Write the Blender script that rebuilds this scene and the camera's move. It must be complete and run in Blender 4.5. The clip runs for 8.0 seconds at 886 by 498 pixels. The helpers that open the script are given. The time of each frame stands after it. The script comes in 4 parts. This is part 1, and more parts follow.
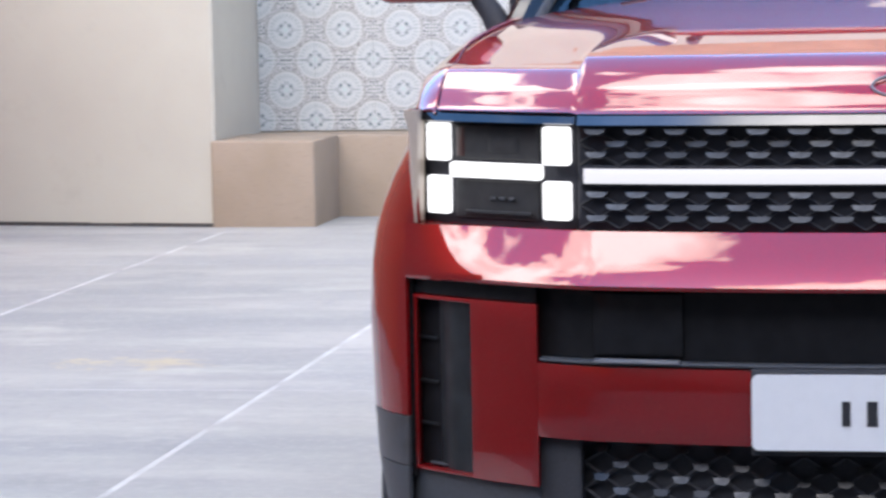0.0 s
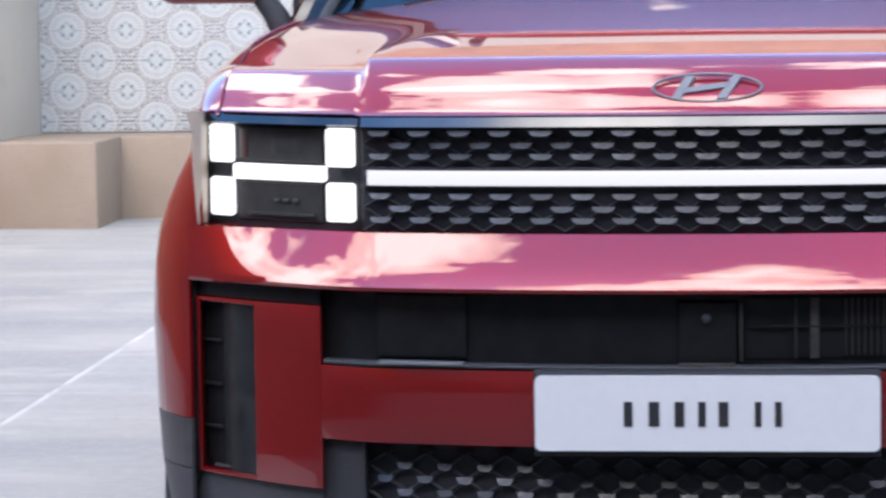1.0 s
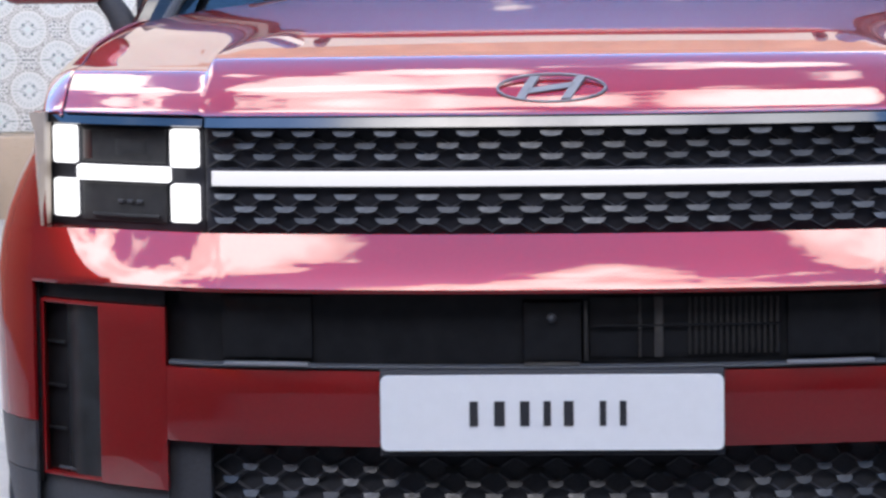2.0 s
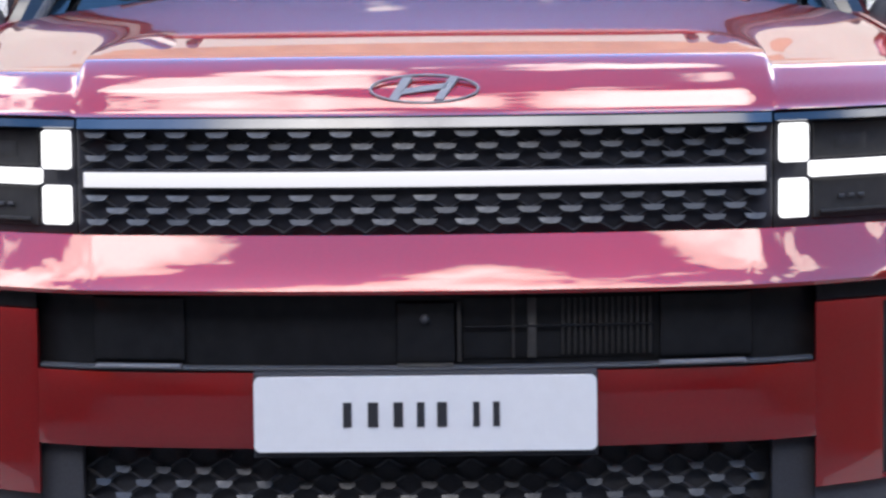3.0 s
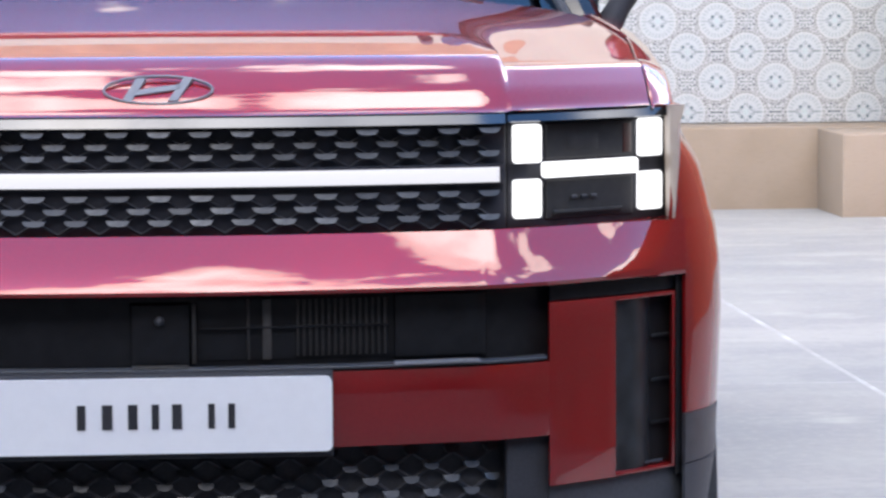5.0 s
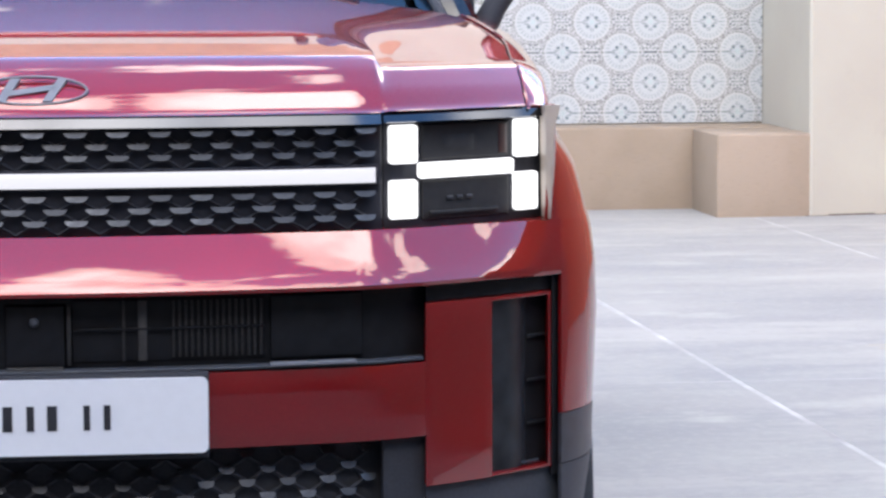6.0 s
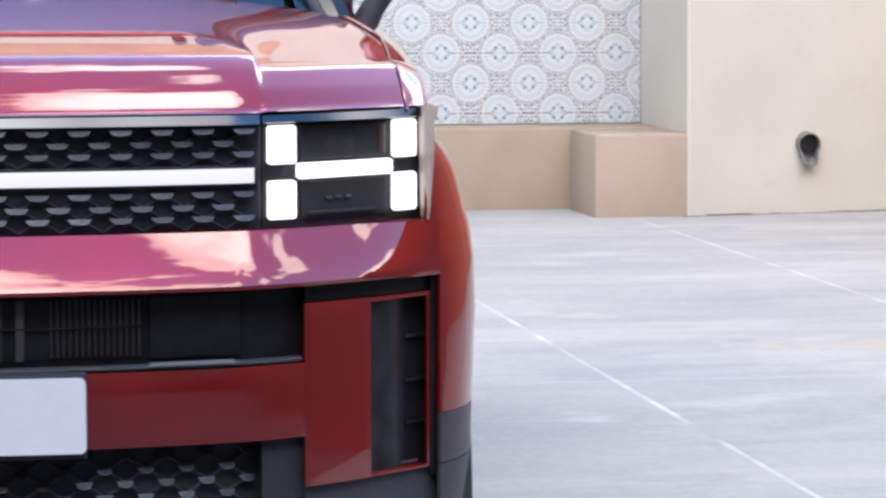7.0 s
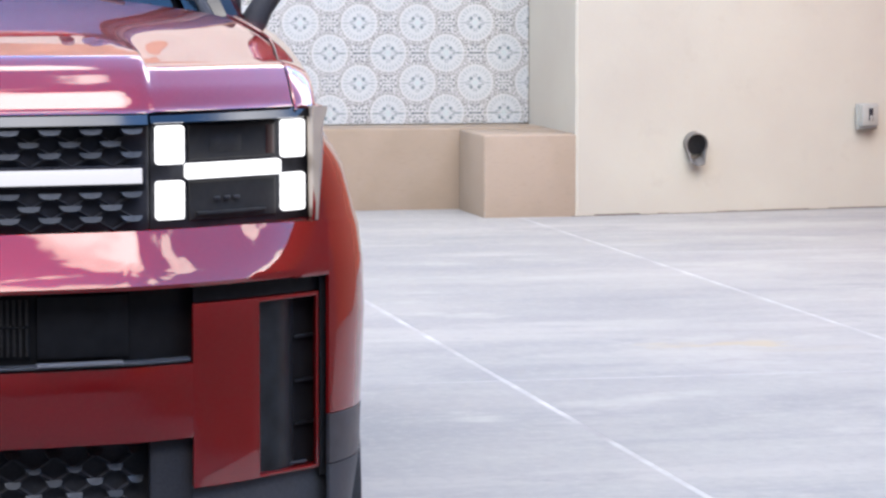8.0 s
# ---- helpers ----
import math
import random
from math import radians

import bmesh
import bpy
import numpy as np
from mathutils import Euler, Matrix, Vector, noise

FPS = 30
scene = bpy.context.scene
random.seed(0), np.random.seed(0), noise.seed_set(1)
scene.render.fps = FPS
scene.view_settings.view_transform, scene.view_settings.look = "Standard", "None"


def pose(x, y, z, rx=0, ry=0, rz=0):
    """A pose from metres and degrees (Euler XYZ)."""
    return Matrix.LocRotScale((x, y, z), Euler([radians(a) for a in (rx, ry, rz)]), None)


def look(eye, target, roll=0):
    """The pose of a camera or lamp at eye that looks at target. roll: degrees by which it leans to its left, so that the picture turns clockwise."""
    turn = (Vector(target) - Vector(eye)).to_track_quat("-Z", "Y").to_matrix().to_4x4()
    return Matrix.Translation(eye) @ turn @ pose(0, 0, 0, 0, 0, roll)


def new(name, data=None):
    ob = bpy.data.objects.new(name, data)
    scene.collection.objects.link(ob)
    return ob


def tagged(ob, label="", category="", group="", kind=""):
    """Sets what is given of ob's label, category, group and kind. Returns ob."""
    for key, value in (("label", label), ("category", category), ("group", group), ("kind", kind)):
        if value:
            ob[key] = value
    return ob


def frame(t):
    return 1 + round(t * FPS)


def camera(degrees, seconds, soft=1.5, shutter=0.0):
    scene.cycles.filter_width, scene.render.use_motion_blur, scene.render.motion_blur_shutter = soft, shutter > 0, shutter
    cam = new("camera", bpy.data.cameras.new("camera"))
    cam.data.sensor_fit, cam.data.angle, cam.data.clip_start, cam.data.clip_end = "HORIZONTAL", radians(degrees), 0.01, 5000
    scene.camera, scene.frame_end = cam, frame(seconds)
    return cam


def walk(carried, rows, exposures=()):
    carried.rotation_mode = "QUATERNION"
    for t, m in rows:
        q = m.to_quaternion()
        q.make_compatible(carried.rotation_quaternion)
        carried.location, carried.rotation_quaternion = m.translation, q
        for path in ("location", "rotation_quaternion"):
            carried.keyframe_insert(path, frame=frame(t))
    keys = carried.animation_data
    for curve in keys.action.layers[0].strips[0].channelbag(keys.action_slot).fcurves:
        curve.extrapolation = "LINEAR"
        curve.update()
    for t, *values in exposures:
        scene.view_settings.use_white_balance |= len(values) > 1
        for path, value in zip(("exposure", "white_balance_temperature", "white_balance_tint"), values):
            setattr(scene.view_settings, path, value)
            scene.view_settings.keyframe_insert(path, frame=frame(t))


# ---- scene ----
# ---- camera: a turn on one spot, on a stand that leans a little ----
EYE = (0.0, 0.0, 1.27)
cam = camera(16.52, 8.0, soft=2.6, shutter=0.4)
TURNS = [
    (0.0, 84.956, 1.075, 9.032),
    (0.5, 84.935, 0.858, 7.042),
    (1.0, 84.921, 0.791, 4.981),
    (1.5, 84.905, 0.740, 3.316),
    (1.7, 84.895, 0.730, 2.790),
    (2.8, 84.884, 0.650, 0.202),
    (3.0, 84.881, 0.610, -0.309),
    (3.5, 84.874, 0.540, -1.490),
    (4.0, 84.870, 0.440, -2.661),
    (4.5, 84.872, 0.400, -4.148),
    (4.7, 84.870, 0.370, -4.600),
    (5.8, 84.868, 0.240, -7.163),
    (6.0, 84.869, 0.230, -7.604),
    (6.5, 84.870, 0.170, -8.675),
    (7.0, 84.871, 0.070, -9.873),
    (7.5, 84.873, 0.010, -11.148),
    (8.0, 84.875, -0.040, -11.959),
]
walk(cam, [(t, pose(*EYE, rx, ry, rz)) for t, rx, ry, rz in TURNS], [(0.0, 2.97, 7080, 15), (8.0, 2.97, 7080, 15)])

# ---- world and sun ----
SUN_TURN, SUN_HIGH = 190.0, 31.0      # degrees: compass turn of the sun, and its height
world = bpy.data.worlds.new("sky")
scene.world = world
world.use_nodes = True
wn, wl = world.node_tree.nodes, world.node_tree.links
for n in list(wn):
    wn.remove(n)
w_out, w_bg, w_sky = wn.new("ShaderNodeOutputWorld"), wn.new("ShaderNodeBackground"), wn.new("ShaderNodeTexSky")
w_sky.sky_type, w_sky.sun_disc = "NISHITA", False
w_sky.dust_density, w_sky.ozone_density = 0.3, 3.0
w_sky.sun_elevation, w_sky.sun_rotation = radians(SUN_HIGH), radians(SUN_TURN)
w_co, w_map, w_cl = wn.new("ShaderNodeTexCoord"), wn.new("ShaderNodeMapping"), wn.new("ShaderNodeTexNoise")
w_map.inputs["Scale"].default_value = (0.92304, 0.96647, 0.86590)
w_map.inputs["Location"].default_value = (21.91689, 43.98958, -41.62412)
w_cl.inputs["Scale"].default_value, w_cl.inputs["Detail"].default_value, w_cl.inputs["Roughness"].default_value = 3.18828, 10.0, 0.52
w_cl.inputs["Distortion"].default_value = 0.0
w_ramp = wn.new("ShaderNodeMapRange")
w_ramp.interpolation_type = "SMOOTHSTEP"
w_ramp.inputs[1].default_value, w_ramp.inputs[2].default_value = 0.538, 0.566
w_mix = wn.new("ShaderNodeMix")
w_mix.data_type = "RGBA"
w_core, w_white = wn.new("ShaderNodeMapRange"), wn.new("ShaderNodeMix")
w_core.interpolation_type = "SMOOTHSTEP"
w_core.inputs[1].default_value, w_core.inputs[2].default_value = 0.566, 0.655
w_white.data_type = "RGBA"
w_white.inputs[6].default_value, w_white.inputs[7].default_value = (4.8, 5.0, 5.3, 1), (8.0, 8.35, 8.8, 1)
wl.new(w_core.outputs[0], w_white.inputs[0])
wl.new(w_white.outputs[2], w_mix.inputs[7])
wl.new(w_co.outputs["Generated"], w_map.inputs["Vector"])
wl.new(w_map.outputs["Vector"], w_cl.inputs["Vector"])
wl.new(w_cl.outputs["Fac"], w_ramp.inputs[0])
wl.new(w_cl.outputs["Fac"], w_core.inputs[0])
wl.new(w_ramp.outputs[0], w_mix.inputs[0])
w_hue = wn.new("ShaderNodeHueSaturation")
w_hue.inputs["Saturation"].default_value, w_hue.inputs["Value"].default_value = 1.20, 0.80
wl.new(w_sky.outputs["Color"], w_hue.inputs["Color"])
wl.new(w_hue.outputs["Color"], w_mix.inputs[6])
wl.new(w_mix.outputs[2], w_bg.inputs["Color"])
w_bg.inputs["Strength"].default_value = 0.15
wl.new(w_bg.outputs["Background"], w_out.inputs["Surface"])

sun_data = bpy.data.lights.new("sun", "SUN")
sun_data.energy, sun_data.angle, sun_data.color = 0.50, radians(42), (1.0, 0.93, 0.84)
sun = new("sun", sun_data)
sa = radians(SUN_TURN)
sun.matrix_world = look(Vector((math.sin(sa), math.cos(sa), math.tan(radians(SUN_HIGH)))) * 20, (0, 5, 0))


# ---- materials ----
def material(name):
    m = bpy.data.materials.new(name)
    m.use_nodes = True
    t = m.node_tree
    return m, t, t.nodes["Principled BSDF"]


def setin(node, **kw):
    for k, v in kw.items():
        node.inputs[k.replace("_", " ")].default_value = v


def noise_node(t, scale, detail=4.0, rough=0.55, stretch=(1, 1, 1), coord="Object"):
    co, mp, nz = t.nodes.new("ShaderNodeTexCoord"), t.nodes.new("ShaderNodeMapping"), t.nodes.new("ShaderNodeTexNoise")
    mp.inputs["Scale"].default_value = stretch
    setin(nz, Scale=scale, Detail=detail, Roughness=rough)
    t.links.new(co.outputs[coord], mp.inputs["Vector"])
    t.links.new(mp.outputs["Vector"], nz.inputs["Vector"])
    return nz


def mixed(t, fac, a, b, lo=0.0, hi=1.0):
    """A colour between a and b as fac goes from lo to hi; a and b are colours or sockets."""
    r, m = t.nodes.new("ShaderNodeMapRange"), t.nodes.new("ShaderNodeMix")
    r.inputs[1].default_value, r.inputs[2].default_value = lo, hi
    m.data_type = "RGBA"
    t.links.new(fac, r.inputs[0])
    t.links.new(r.outputs[0], m.inputs[0])
    for i, c in ((6, a), (7, b)):
        if isinstance(c, tuple):
            m.inputs[i].default_value = (*c, 1)
        else:
            t.links.new(c, m.inputs[i])
    return m.outputs[2]


def bump(t, p, height, strength, distance=0.01):
    b = t.nodes.new("ShaderNodeBump")
    b.inputs["Strength"].default_value, b.inputs["Distance"].default_value = strength, distance
    t.links.new(height, b.inputs["Height"])
    t.links.new(b.outputs["Normal"], p.inputs["Normal"])


def rough_from(t, p, fac, lo, hi):
    r = t.nodes.new("ShaderNodeMapRange")
    r.inputs[1].default_value, r.inputs[2].default_value, r.inputs[3].default_value, r.inputs[4].default_value = 0.3, 0.7, lo, hi
    t.links.new(fac, r.inputs[0])
    t.links.new(r.outputs[0], p.inputs["Roughness"])


def plain(name, colour, rough=0.5, metal=0.0, vary=0.12, scale=40.0, bumps=0.0, coat=0.0):
    m, t, p = material(name)
    nz = noise_node(t, scale)
    dark = tuple(c * (1 - vary) for c in colour)
    lite = tuple(min(1, c * (1 + vary)) for c in colour)
    t.links.new(mixed(t, nz.outputs["Fac"], dark, lite, 0.3, 0.7), p.inputs["Base Color"])
    rough_from(t, p, nz.outputs["Fac"], rough * 0.85, min(1, rough * 1.15))
    setin(p, Metallic=metal, Coat_Weight=coat)
    if bumps:
        bump(t, p, nz.outputs["Fac"], bumps, 0.002)
    return m


def paint_material():
    m, t, p = material("red_car_paint")
    flake = noise_node(t, 900.0, 1.0)
    big = noise_node(t, 2.2, 3.0)
    a = mixed(t, flake.outputs["Fac"], (0.182, 0.0036, 0.0046), (0.254, 0.0050, 0.0064), 0.35, 0.65)
    t.links.new(mixed(t, big.outputs["Fac"], a, (0.248, 0.0050, 0.0060), 0.45, 0.75), p.inputs["Base Color"])
    setin(p, Specular_IOR_Level=0.0, Metallic=0.55, Roughness=0.40, Coat_Weight=1.0, Coat_Roughness=0.012, Coat_IOR=1.79)
    return m


def stud_material():
    """Smoked chrome, some studs duller than others."""
    m, t, p = material("smoked_chrome_stud")
    info, grain = t.nodes.new("ShaderNodeObjectInfo"), noise_node(t, 60.0, 3.0)
    c = mixed(t, info.outputs["Random"], (0.022, 0.0235, 0.0265), (0.062, 0.065, 0.070))
    t.links.new(mixed(t, grain.outputs["Fac"], c, (0.034, 0.036, 0.040), 0.45, 0.75), p.inputs["Base Color"])
    rough_from(t, p, grain.outputs["Fac"], 0.30, 0.42)
    setin(p, Metallic=0.85)
    return m


def plaster_material():
    m, t, p = material("beige_plaster")
    big, mid, fine = noise_node(t, 0.9, 5.0), noise_node(t, 5.0, 6.0, 0.65), noise_node(t, 120.0, 4.0)
    c = mixed(t, big.outputs["Fac"], (0.334, 0.312, 0.261), (0.368, 0.353, 0.294), 0.35, 0.65)
    c = mixed(t, mid.outputs["Fac"], c, (0.307, 0.289, 0.238), 0.58, 0.85)
    t.links.new(c, p.inputs["Base Color"])
    setin(p, Roughness=0.9)
    add = t.nodes.new("ShaderNodeMath")
    add.operation = "MULTIPLY_ADD"
    add.inputs[1].default_value = 0.3
    t.links.new(fine.outputs["Fac"], add.inputs[0])
    t.links.new(mid.outputs["Fac"], add.inputs[2])
    bump(t, p, add.outputs[0], 0.5, 0.006)
    return m


def stone_material():
    m, t, p = material("sand_coloured_render")
    big, fine = noise_node(t, 2.0, 5.0), noise_node(t, 60.0, 5.0, 0.6, (0.35, 1, 2.5))
    c = mixed(t, big.outputs["Fac"], (0.212, 0.162, 0.114), (0.253, 0.197, 0.146), 0.35, 0.65)
    c = mixed(t, fine.outputs["Fac"], c, (0.189, 0.139, 0.099), 0.55, 0.85)
    t.links.new(c, p.inputs["Base Color"])
    setin(p, Roughness=0.85)
    bump(t, p, fine.outputs["Fac"], 0.35, 0.003)
    return m


def floor_material():
    m, t, p = material("pale_grey_concrete")
    big = noise_node(t, 0.55, 5.0, 0.6, (1.0, 0.8, 1))
    streak = noise_node(t, 1.5, 9.0, 0.64, (0.75, 1.0, 1))
    smear = noise_node(t, 1.1, 7.0, 0.60, (0.35, 1.5, 1))
    fine = noise_node(t, 26.0, 6.0, 0.75)
    warm = noise_node(t, 0.9, 3.0, 0.5, (0.8, 1.6, 1))
    c = mixed(t, big.outputs["Fac"], (0.222, 0.220, 0.210), (0.259, 0.255, 0.235), 0.40, 0.60)
    c = mixed(t, smear.outputs["Fac"], c, (0.200, 0.203, 0.198), 0.53, 0.62)
    c = mixed(t, smear.outputs["Fac"], (0.288, 0.278, 0.256), c, 0.38, 0.46)
    c = mixed(t, streak.outputs["Fac"], c, (0.205, 0.206, 0.199), 0.55, 0.68)
    c = mixed(t, streak.outputs["Fac"], (0.298, 0.288, 0.263), c, 0.33, 0.44)
    c = mixed(t, fine.outputs["Fac"], c, (0.298, 0.288, 0.262), 0.50, 0.76)
    c = mixed(t, fine.outputs["Fac"], (0.195, 0.197, 0.189), c, 0.22, 0.46)
    c = mixed(t, warm.outputs["Fac"], c, (0.286, 0.255, 0.193), 0.68, 0.82)
    inf, gain = t.nodes.new("ShaderNodeObjectInfo"), t.nodes.new("ShaderNodeMapRange")
    gain.inputs[3].default_value, gain.inputs[4].default_value = 0.93, 1.05
    t.links.new(inf.outputs["Random"], gain.inputs[0])
    tone = t.nodes.new("ShaderNodeVectorMath")
    tone.operation = "SCALE"
    t.links.new(c, tone.inputs[0])
    t.links.new(gain.outputs[0], tone.inputs["Scale"])
    c = tone.outputs[0]
    edge = noise_node(t, 5.0, 6.0, 0.7)
    for cx, cy, rx, ry in ((-2.66, 9.98, 0.48, 0.46), (3.12, 10.06, 0.62, 0.24)):
        co, mp, ln, ad = (t.nodes.new(k) for k in ("ShaderNodeTexCoord", "ShaderNodeMapping", "ShaderNodeVectorMath", "ShaderNodeMath"))
        mp.inputs["Location"].default_value = (-cx / rx, -cy / ry, 0)
        mp.inputs["Scale"].default_value = (1 / rx, 1 / ry, 0)
        ln.operation, ad.operation = "LENGTH", "MULTIPLY_ADD"
        ad.inputs[1].default_value = 2.6
        t.links.new(co.outputs["Object"], mp.inputs["Vector"])
        t.links.new(mp.outputs["Vector"], ln.inputs[0])
        t.links.new(edge.outputs["Fac"], ad.inputs[0])
        t.links.new(ln.outputs["Value"], ad.inputs[2])
        c = mixed(t, ad.outputs[0], (0.325, 0.272, 0.186), c, 1.42, 1.74)
    t.links.new(c, p.inputs["Base Color"])
    rough_from(t, p, streak.outputs["Fac"], 0.55, 0.85)
    bump(t, p, fine.outputs["Fac"], 0.3, 0.002)
    return m


def tile_material():
    """A glazed tile: white rosettes at its middle and corners in a lacy dark ground. Local x and z, side TILE."""
    m, t, p = material("patterned_glazed_tile")
    L, N = t.links, t.nodes

    def mth(op, a, b=None, c=None):
        n = N.new("ShaderNodeMath")
        n.operation = op
        for i, v in enumerate((a, b, c)):
            if v is None:
                continue
            if isinstance(v, (int, float)):
                n.inputs[i].default_value = v
            else:
                L.new(v, n.inputs[i])
        return n.outputs[0]

    co, sp = N.new("ShaderNodeTexCoord"), N.new("ShaderNodeSeparateXYZ")
    L.new(co.outputs["Object"], sp.inputs[0])
    ax, az = mth("ABSOLUTE", sp.outputs[0]), mth("ABSOLUTE", sp.outputs[2])
    half = TILE / 2
    # the nearest rosette: the middle or a corner
    corner = mth("GREATER_THAN", mth("ADD", ax, az), half)
    dx = mth("SUBTRACT", ax, mth("MULTIPLY", corner, half))
    dz = mth("SUBTRACT", az, mth("MULTIPLY", corner, half))
    r = mth("SQRT", mth("ADD", mth("MULTIPLY", dx, dx), mth("MULTIPLY", dz, dz)))
    ang = mth("ARCTAN2", dz, dx)
    # the star between rosettes: at the middle of the sides
    pick = mth("GREATER_THAN", ax, az)
    ex = mth("ADD", mth("MULTIPLY", pick, mth("SUBTRACT", ax, half)), mth("MULTIPLY", mth("SUBTRACT", 1, pick), ax))
    ez = mth("ADD", mth("MULTIPLY", pick, az), mth("MULTIPLY", mth("SUBTRACT", 1, pick), mth("SUBTRACT", az, half)))
    q = mth("SQRT", mth("ADD", mth("MULTIPLY", ex, ex), mth("MULTIPLY", ez, ez)))
    qang = mth("ARCTAN2", ez, ex)

    def band(v, mid, wide):
        return mth("LESS_THAN", mth("ABSOLUTE", mth("SUBTRACT", v, mid)), wide)

    def both(*v):
        out = v[0]
        for w in v[1:]:
            out = mth("MULTIPLY", out, w)
        return out

    def rays_at(angle, count, over, turn=0.0):
        return mth("GREATER_THAN", mth("COSINE", mth("MULTIPLY_ADD", angle, count, turn)), over)

    adx, adz, aex, aez = (mth("ABSOLUTE", v) for v in (dx, dz, ex, ez))
    inside = mth("LESS_THAN", r, 0.094)
    rim = both(band(r, 0.079, 0.012), rays_at(ang, 26, 0.55))
    petals = both(band(r, 0.0335, 0.0085), rays_at(ang, 4, 0.52, math.pi))
    ticks = mth("MAXIMUM", both(band(adx, 0.0065, 0.0020), band(adz, 0.041, 0.010)), both(band(adz, 0.0090, 0.0022), band(adx, 0.036, 0.013)))
    heart = mth("LESS_THAN", r, 0.014)
    thread = both(band(adx, 0.056, 0.020), mth("LESS_THAN", adz, 0.0016))
    ring = band(r, 0.0985, 0.0045)
    vor = N.new("ShaderNodeTexVoronoi")
    vor.feature = "DISTANCE_TO_EDGE"
    vor.inputs["Scale"].default_value = 44.0
    L.new(co.outputs["Object"], vor.inputs["Vector"])
    lace = both(mth("LESS_THAN", vor.outputs["Distance"], 0.052), mth("GREATER_THAN", q, 0.050))
    fringe = mth("MAXIMUM", both(band(r, 0.108, 0.0045), rays_at(ang, 34, 0.35)), both(band(r, 0.121, 0.0045), rays_at(ang, 40, 0.45, 1.6)))
    star = mth("MAXIMUM", both(band(q, 0.026, 0.0095), rays_at(qang, 8, 0.45)), both(band(q, 0.043, 0.0055), rays_at(qang, 8, 0.35, math.pi)))
    star = mth("MAXIMUM", star, both(mth("LESS_THAN", aez, 0.0022), mth("LESS_THAN", aex, 0.030)))
    wear = noise_node(t, 35.0, 4.0)
    base = mixed(t, inside, (0.352, 0.354, 0.342), (0.340, 0.354, 0.352))
    ink = both(mth("SUBTRACT", 1, inside), mth("SUBTRACT", 1, ring), mth("MAXIMUM", lace, fringe))
    c = mixed(t, ink, base, (0.125, 0.128, 0.120))
    c = mixed(t, mth("MULTIPLY", mth("SUBTRACT", 1, inside), star), c, (0.060, 0.080, 0.088))
    c = mixed(t, ring, c, (0.364, 0.366, 0.352))
    c = mixed(t, rim, c, (0.215, 0.238, 0.240))
    c = mixed(t, mth("MAXIMUM", mth("MAXIMUM", petals, ticks), thread), c, (0.070, 0.108, 0.116))
    c = mixed(t, heart, c, (0.310, 0.362, 0.360))
    c = mixed(t, wear.outputs["Fac"], c, (0.310, 0.320, 0.312), 0.55, 0.95)
    inf = N.new("ShaderNodeObjectInfo")
    c = mixed(t, inf.outputs["Random"], c, (0.302, 0.312, 0.305), 0.0, 9.0)
    L.new(c, p.inputs["Base Color"])
    setin(p, Roughness=0.35)
    bump(t, p, wear.outputs["Fac"], 0.15, 0.001)
    return m


def glow(name, colour, strength):
    m, t, p = material(name)
    setin(p, Base_Color=(0.1, 0.1, 0.1, 1), Emission_Color=(*colour, 1), Emission_Strength=strength, Roughness=0.3)
    return m


def pane_material(name, tint):
    """A thin pane: clear, tinted, with the gloss of glass."""
    m, t, p = material(name)
    out = t.nodes["Material Output"]
    clear, shine, fres, mix = (t.nodes.new(k) for k in ("ShaderNodeBsdfTransparent", "ShaderNodeBsdfGlossy", "ShaderNodeFresnel", "ShaderNodeMixShader"))
    clear.inputs["Color"].default_value = (*tint, 1)
    shine.inputs["Roughness"].default_value = 0.01
    fres.inputs["IOR"].default_value = 1.5
    t.links.new(fres.outputs[0], mix.inputs[0])
    t.links.new(clear.outputs[0], mix.inputs[1])
    t.links.new(shine.outputs[0], mix.inputs[2])
    t.links.new(mix.outputs[0], out.inputs["Surface"])
    t.nodes.remove(p)
    return m


TILE = 0.3295
PAINT, PLASTER, STONE, CONCRETE, TILED = paint_material(), plaster_material(), stone_material(), floor_material(), tile_material()
BLACK = plain("black_textured_plastic", (0.0345, 0.0360, 0.0420), 0.55, 0, 0.2, 300, 0.3)
setin(BLACK.node_tree.nodes["Principled BSDF"], Specular_IOR_Level=0.10)
GLOSS = plain("gloss_black_plastic", (0.027, 0.028, 0.0345), 0.16, 0, 0.2, 30)
setin(GLOSS.node_tree.nodes["Principled BSDF"], Specular_IOR_Level=0.12)
INTAKE = plain("deep_black_gloss_plastic", (0.0118, 0.0122, 0.0138), 0.16, 0, 0.2, 30)
setin(INTAKE.node_tree.nodes["Principled BSDF"], Specular_IOR_Level=0.16)
CLAD = plain("grey_black_cladding", (0.042, 0.046, 0.054), 0.5, 0, 0.2, 160, 0.3)
setin(CLAD.node_tree.nodes["Principled BSDF"], Specular_IOR_Level=0.30)
DEFLECT = plain("dark_blue_grey_plastic", (0.0160, 0.0180, 0.0205), 0.36, 0, 0.45, 28, 0.3)
setin(DEFLECT.node_tree.nodes["Principled BSDF"], Specular_IOR_Level=0.28)
# near-black puts the shade deep inside the side vents into the colour
VENT = plain("vent_depth_shade", (0.0045, 0.0047, 0.0053), 0.7)
# near-black, also used where hollows would lie in shade
CAVITY = plain("dark_cavity", (0.0145, 0.0148, 0.0165), 0.8)
FIN = plain("brown_grey_radiator_fin", (0.0150, 0.0137, 0.0130), 0.55, 0, 0.3, 60)
STAY = plain("grey_stay", (0.032, 0.030, 0.0285), 0.5, 0, 0.3, 60)
PIANO = plain("piano_black_gloss", (0.010, 0.011, 0.013), 0.05, 0, 0.2, 20)
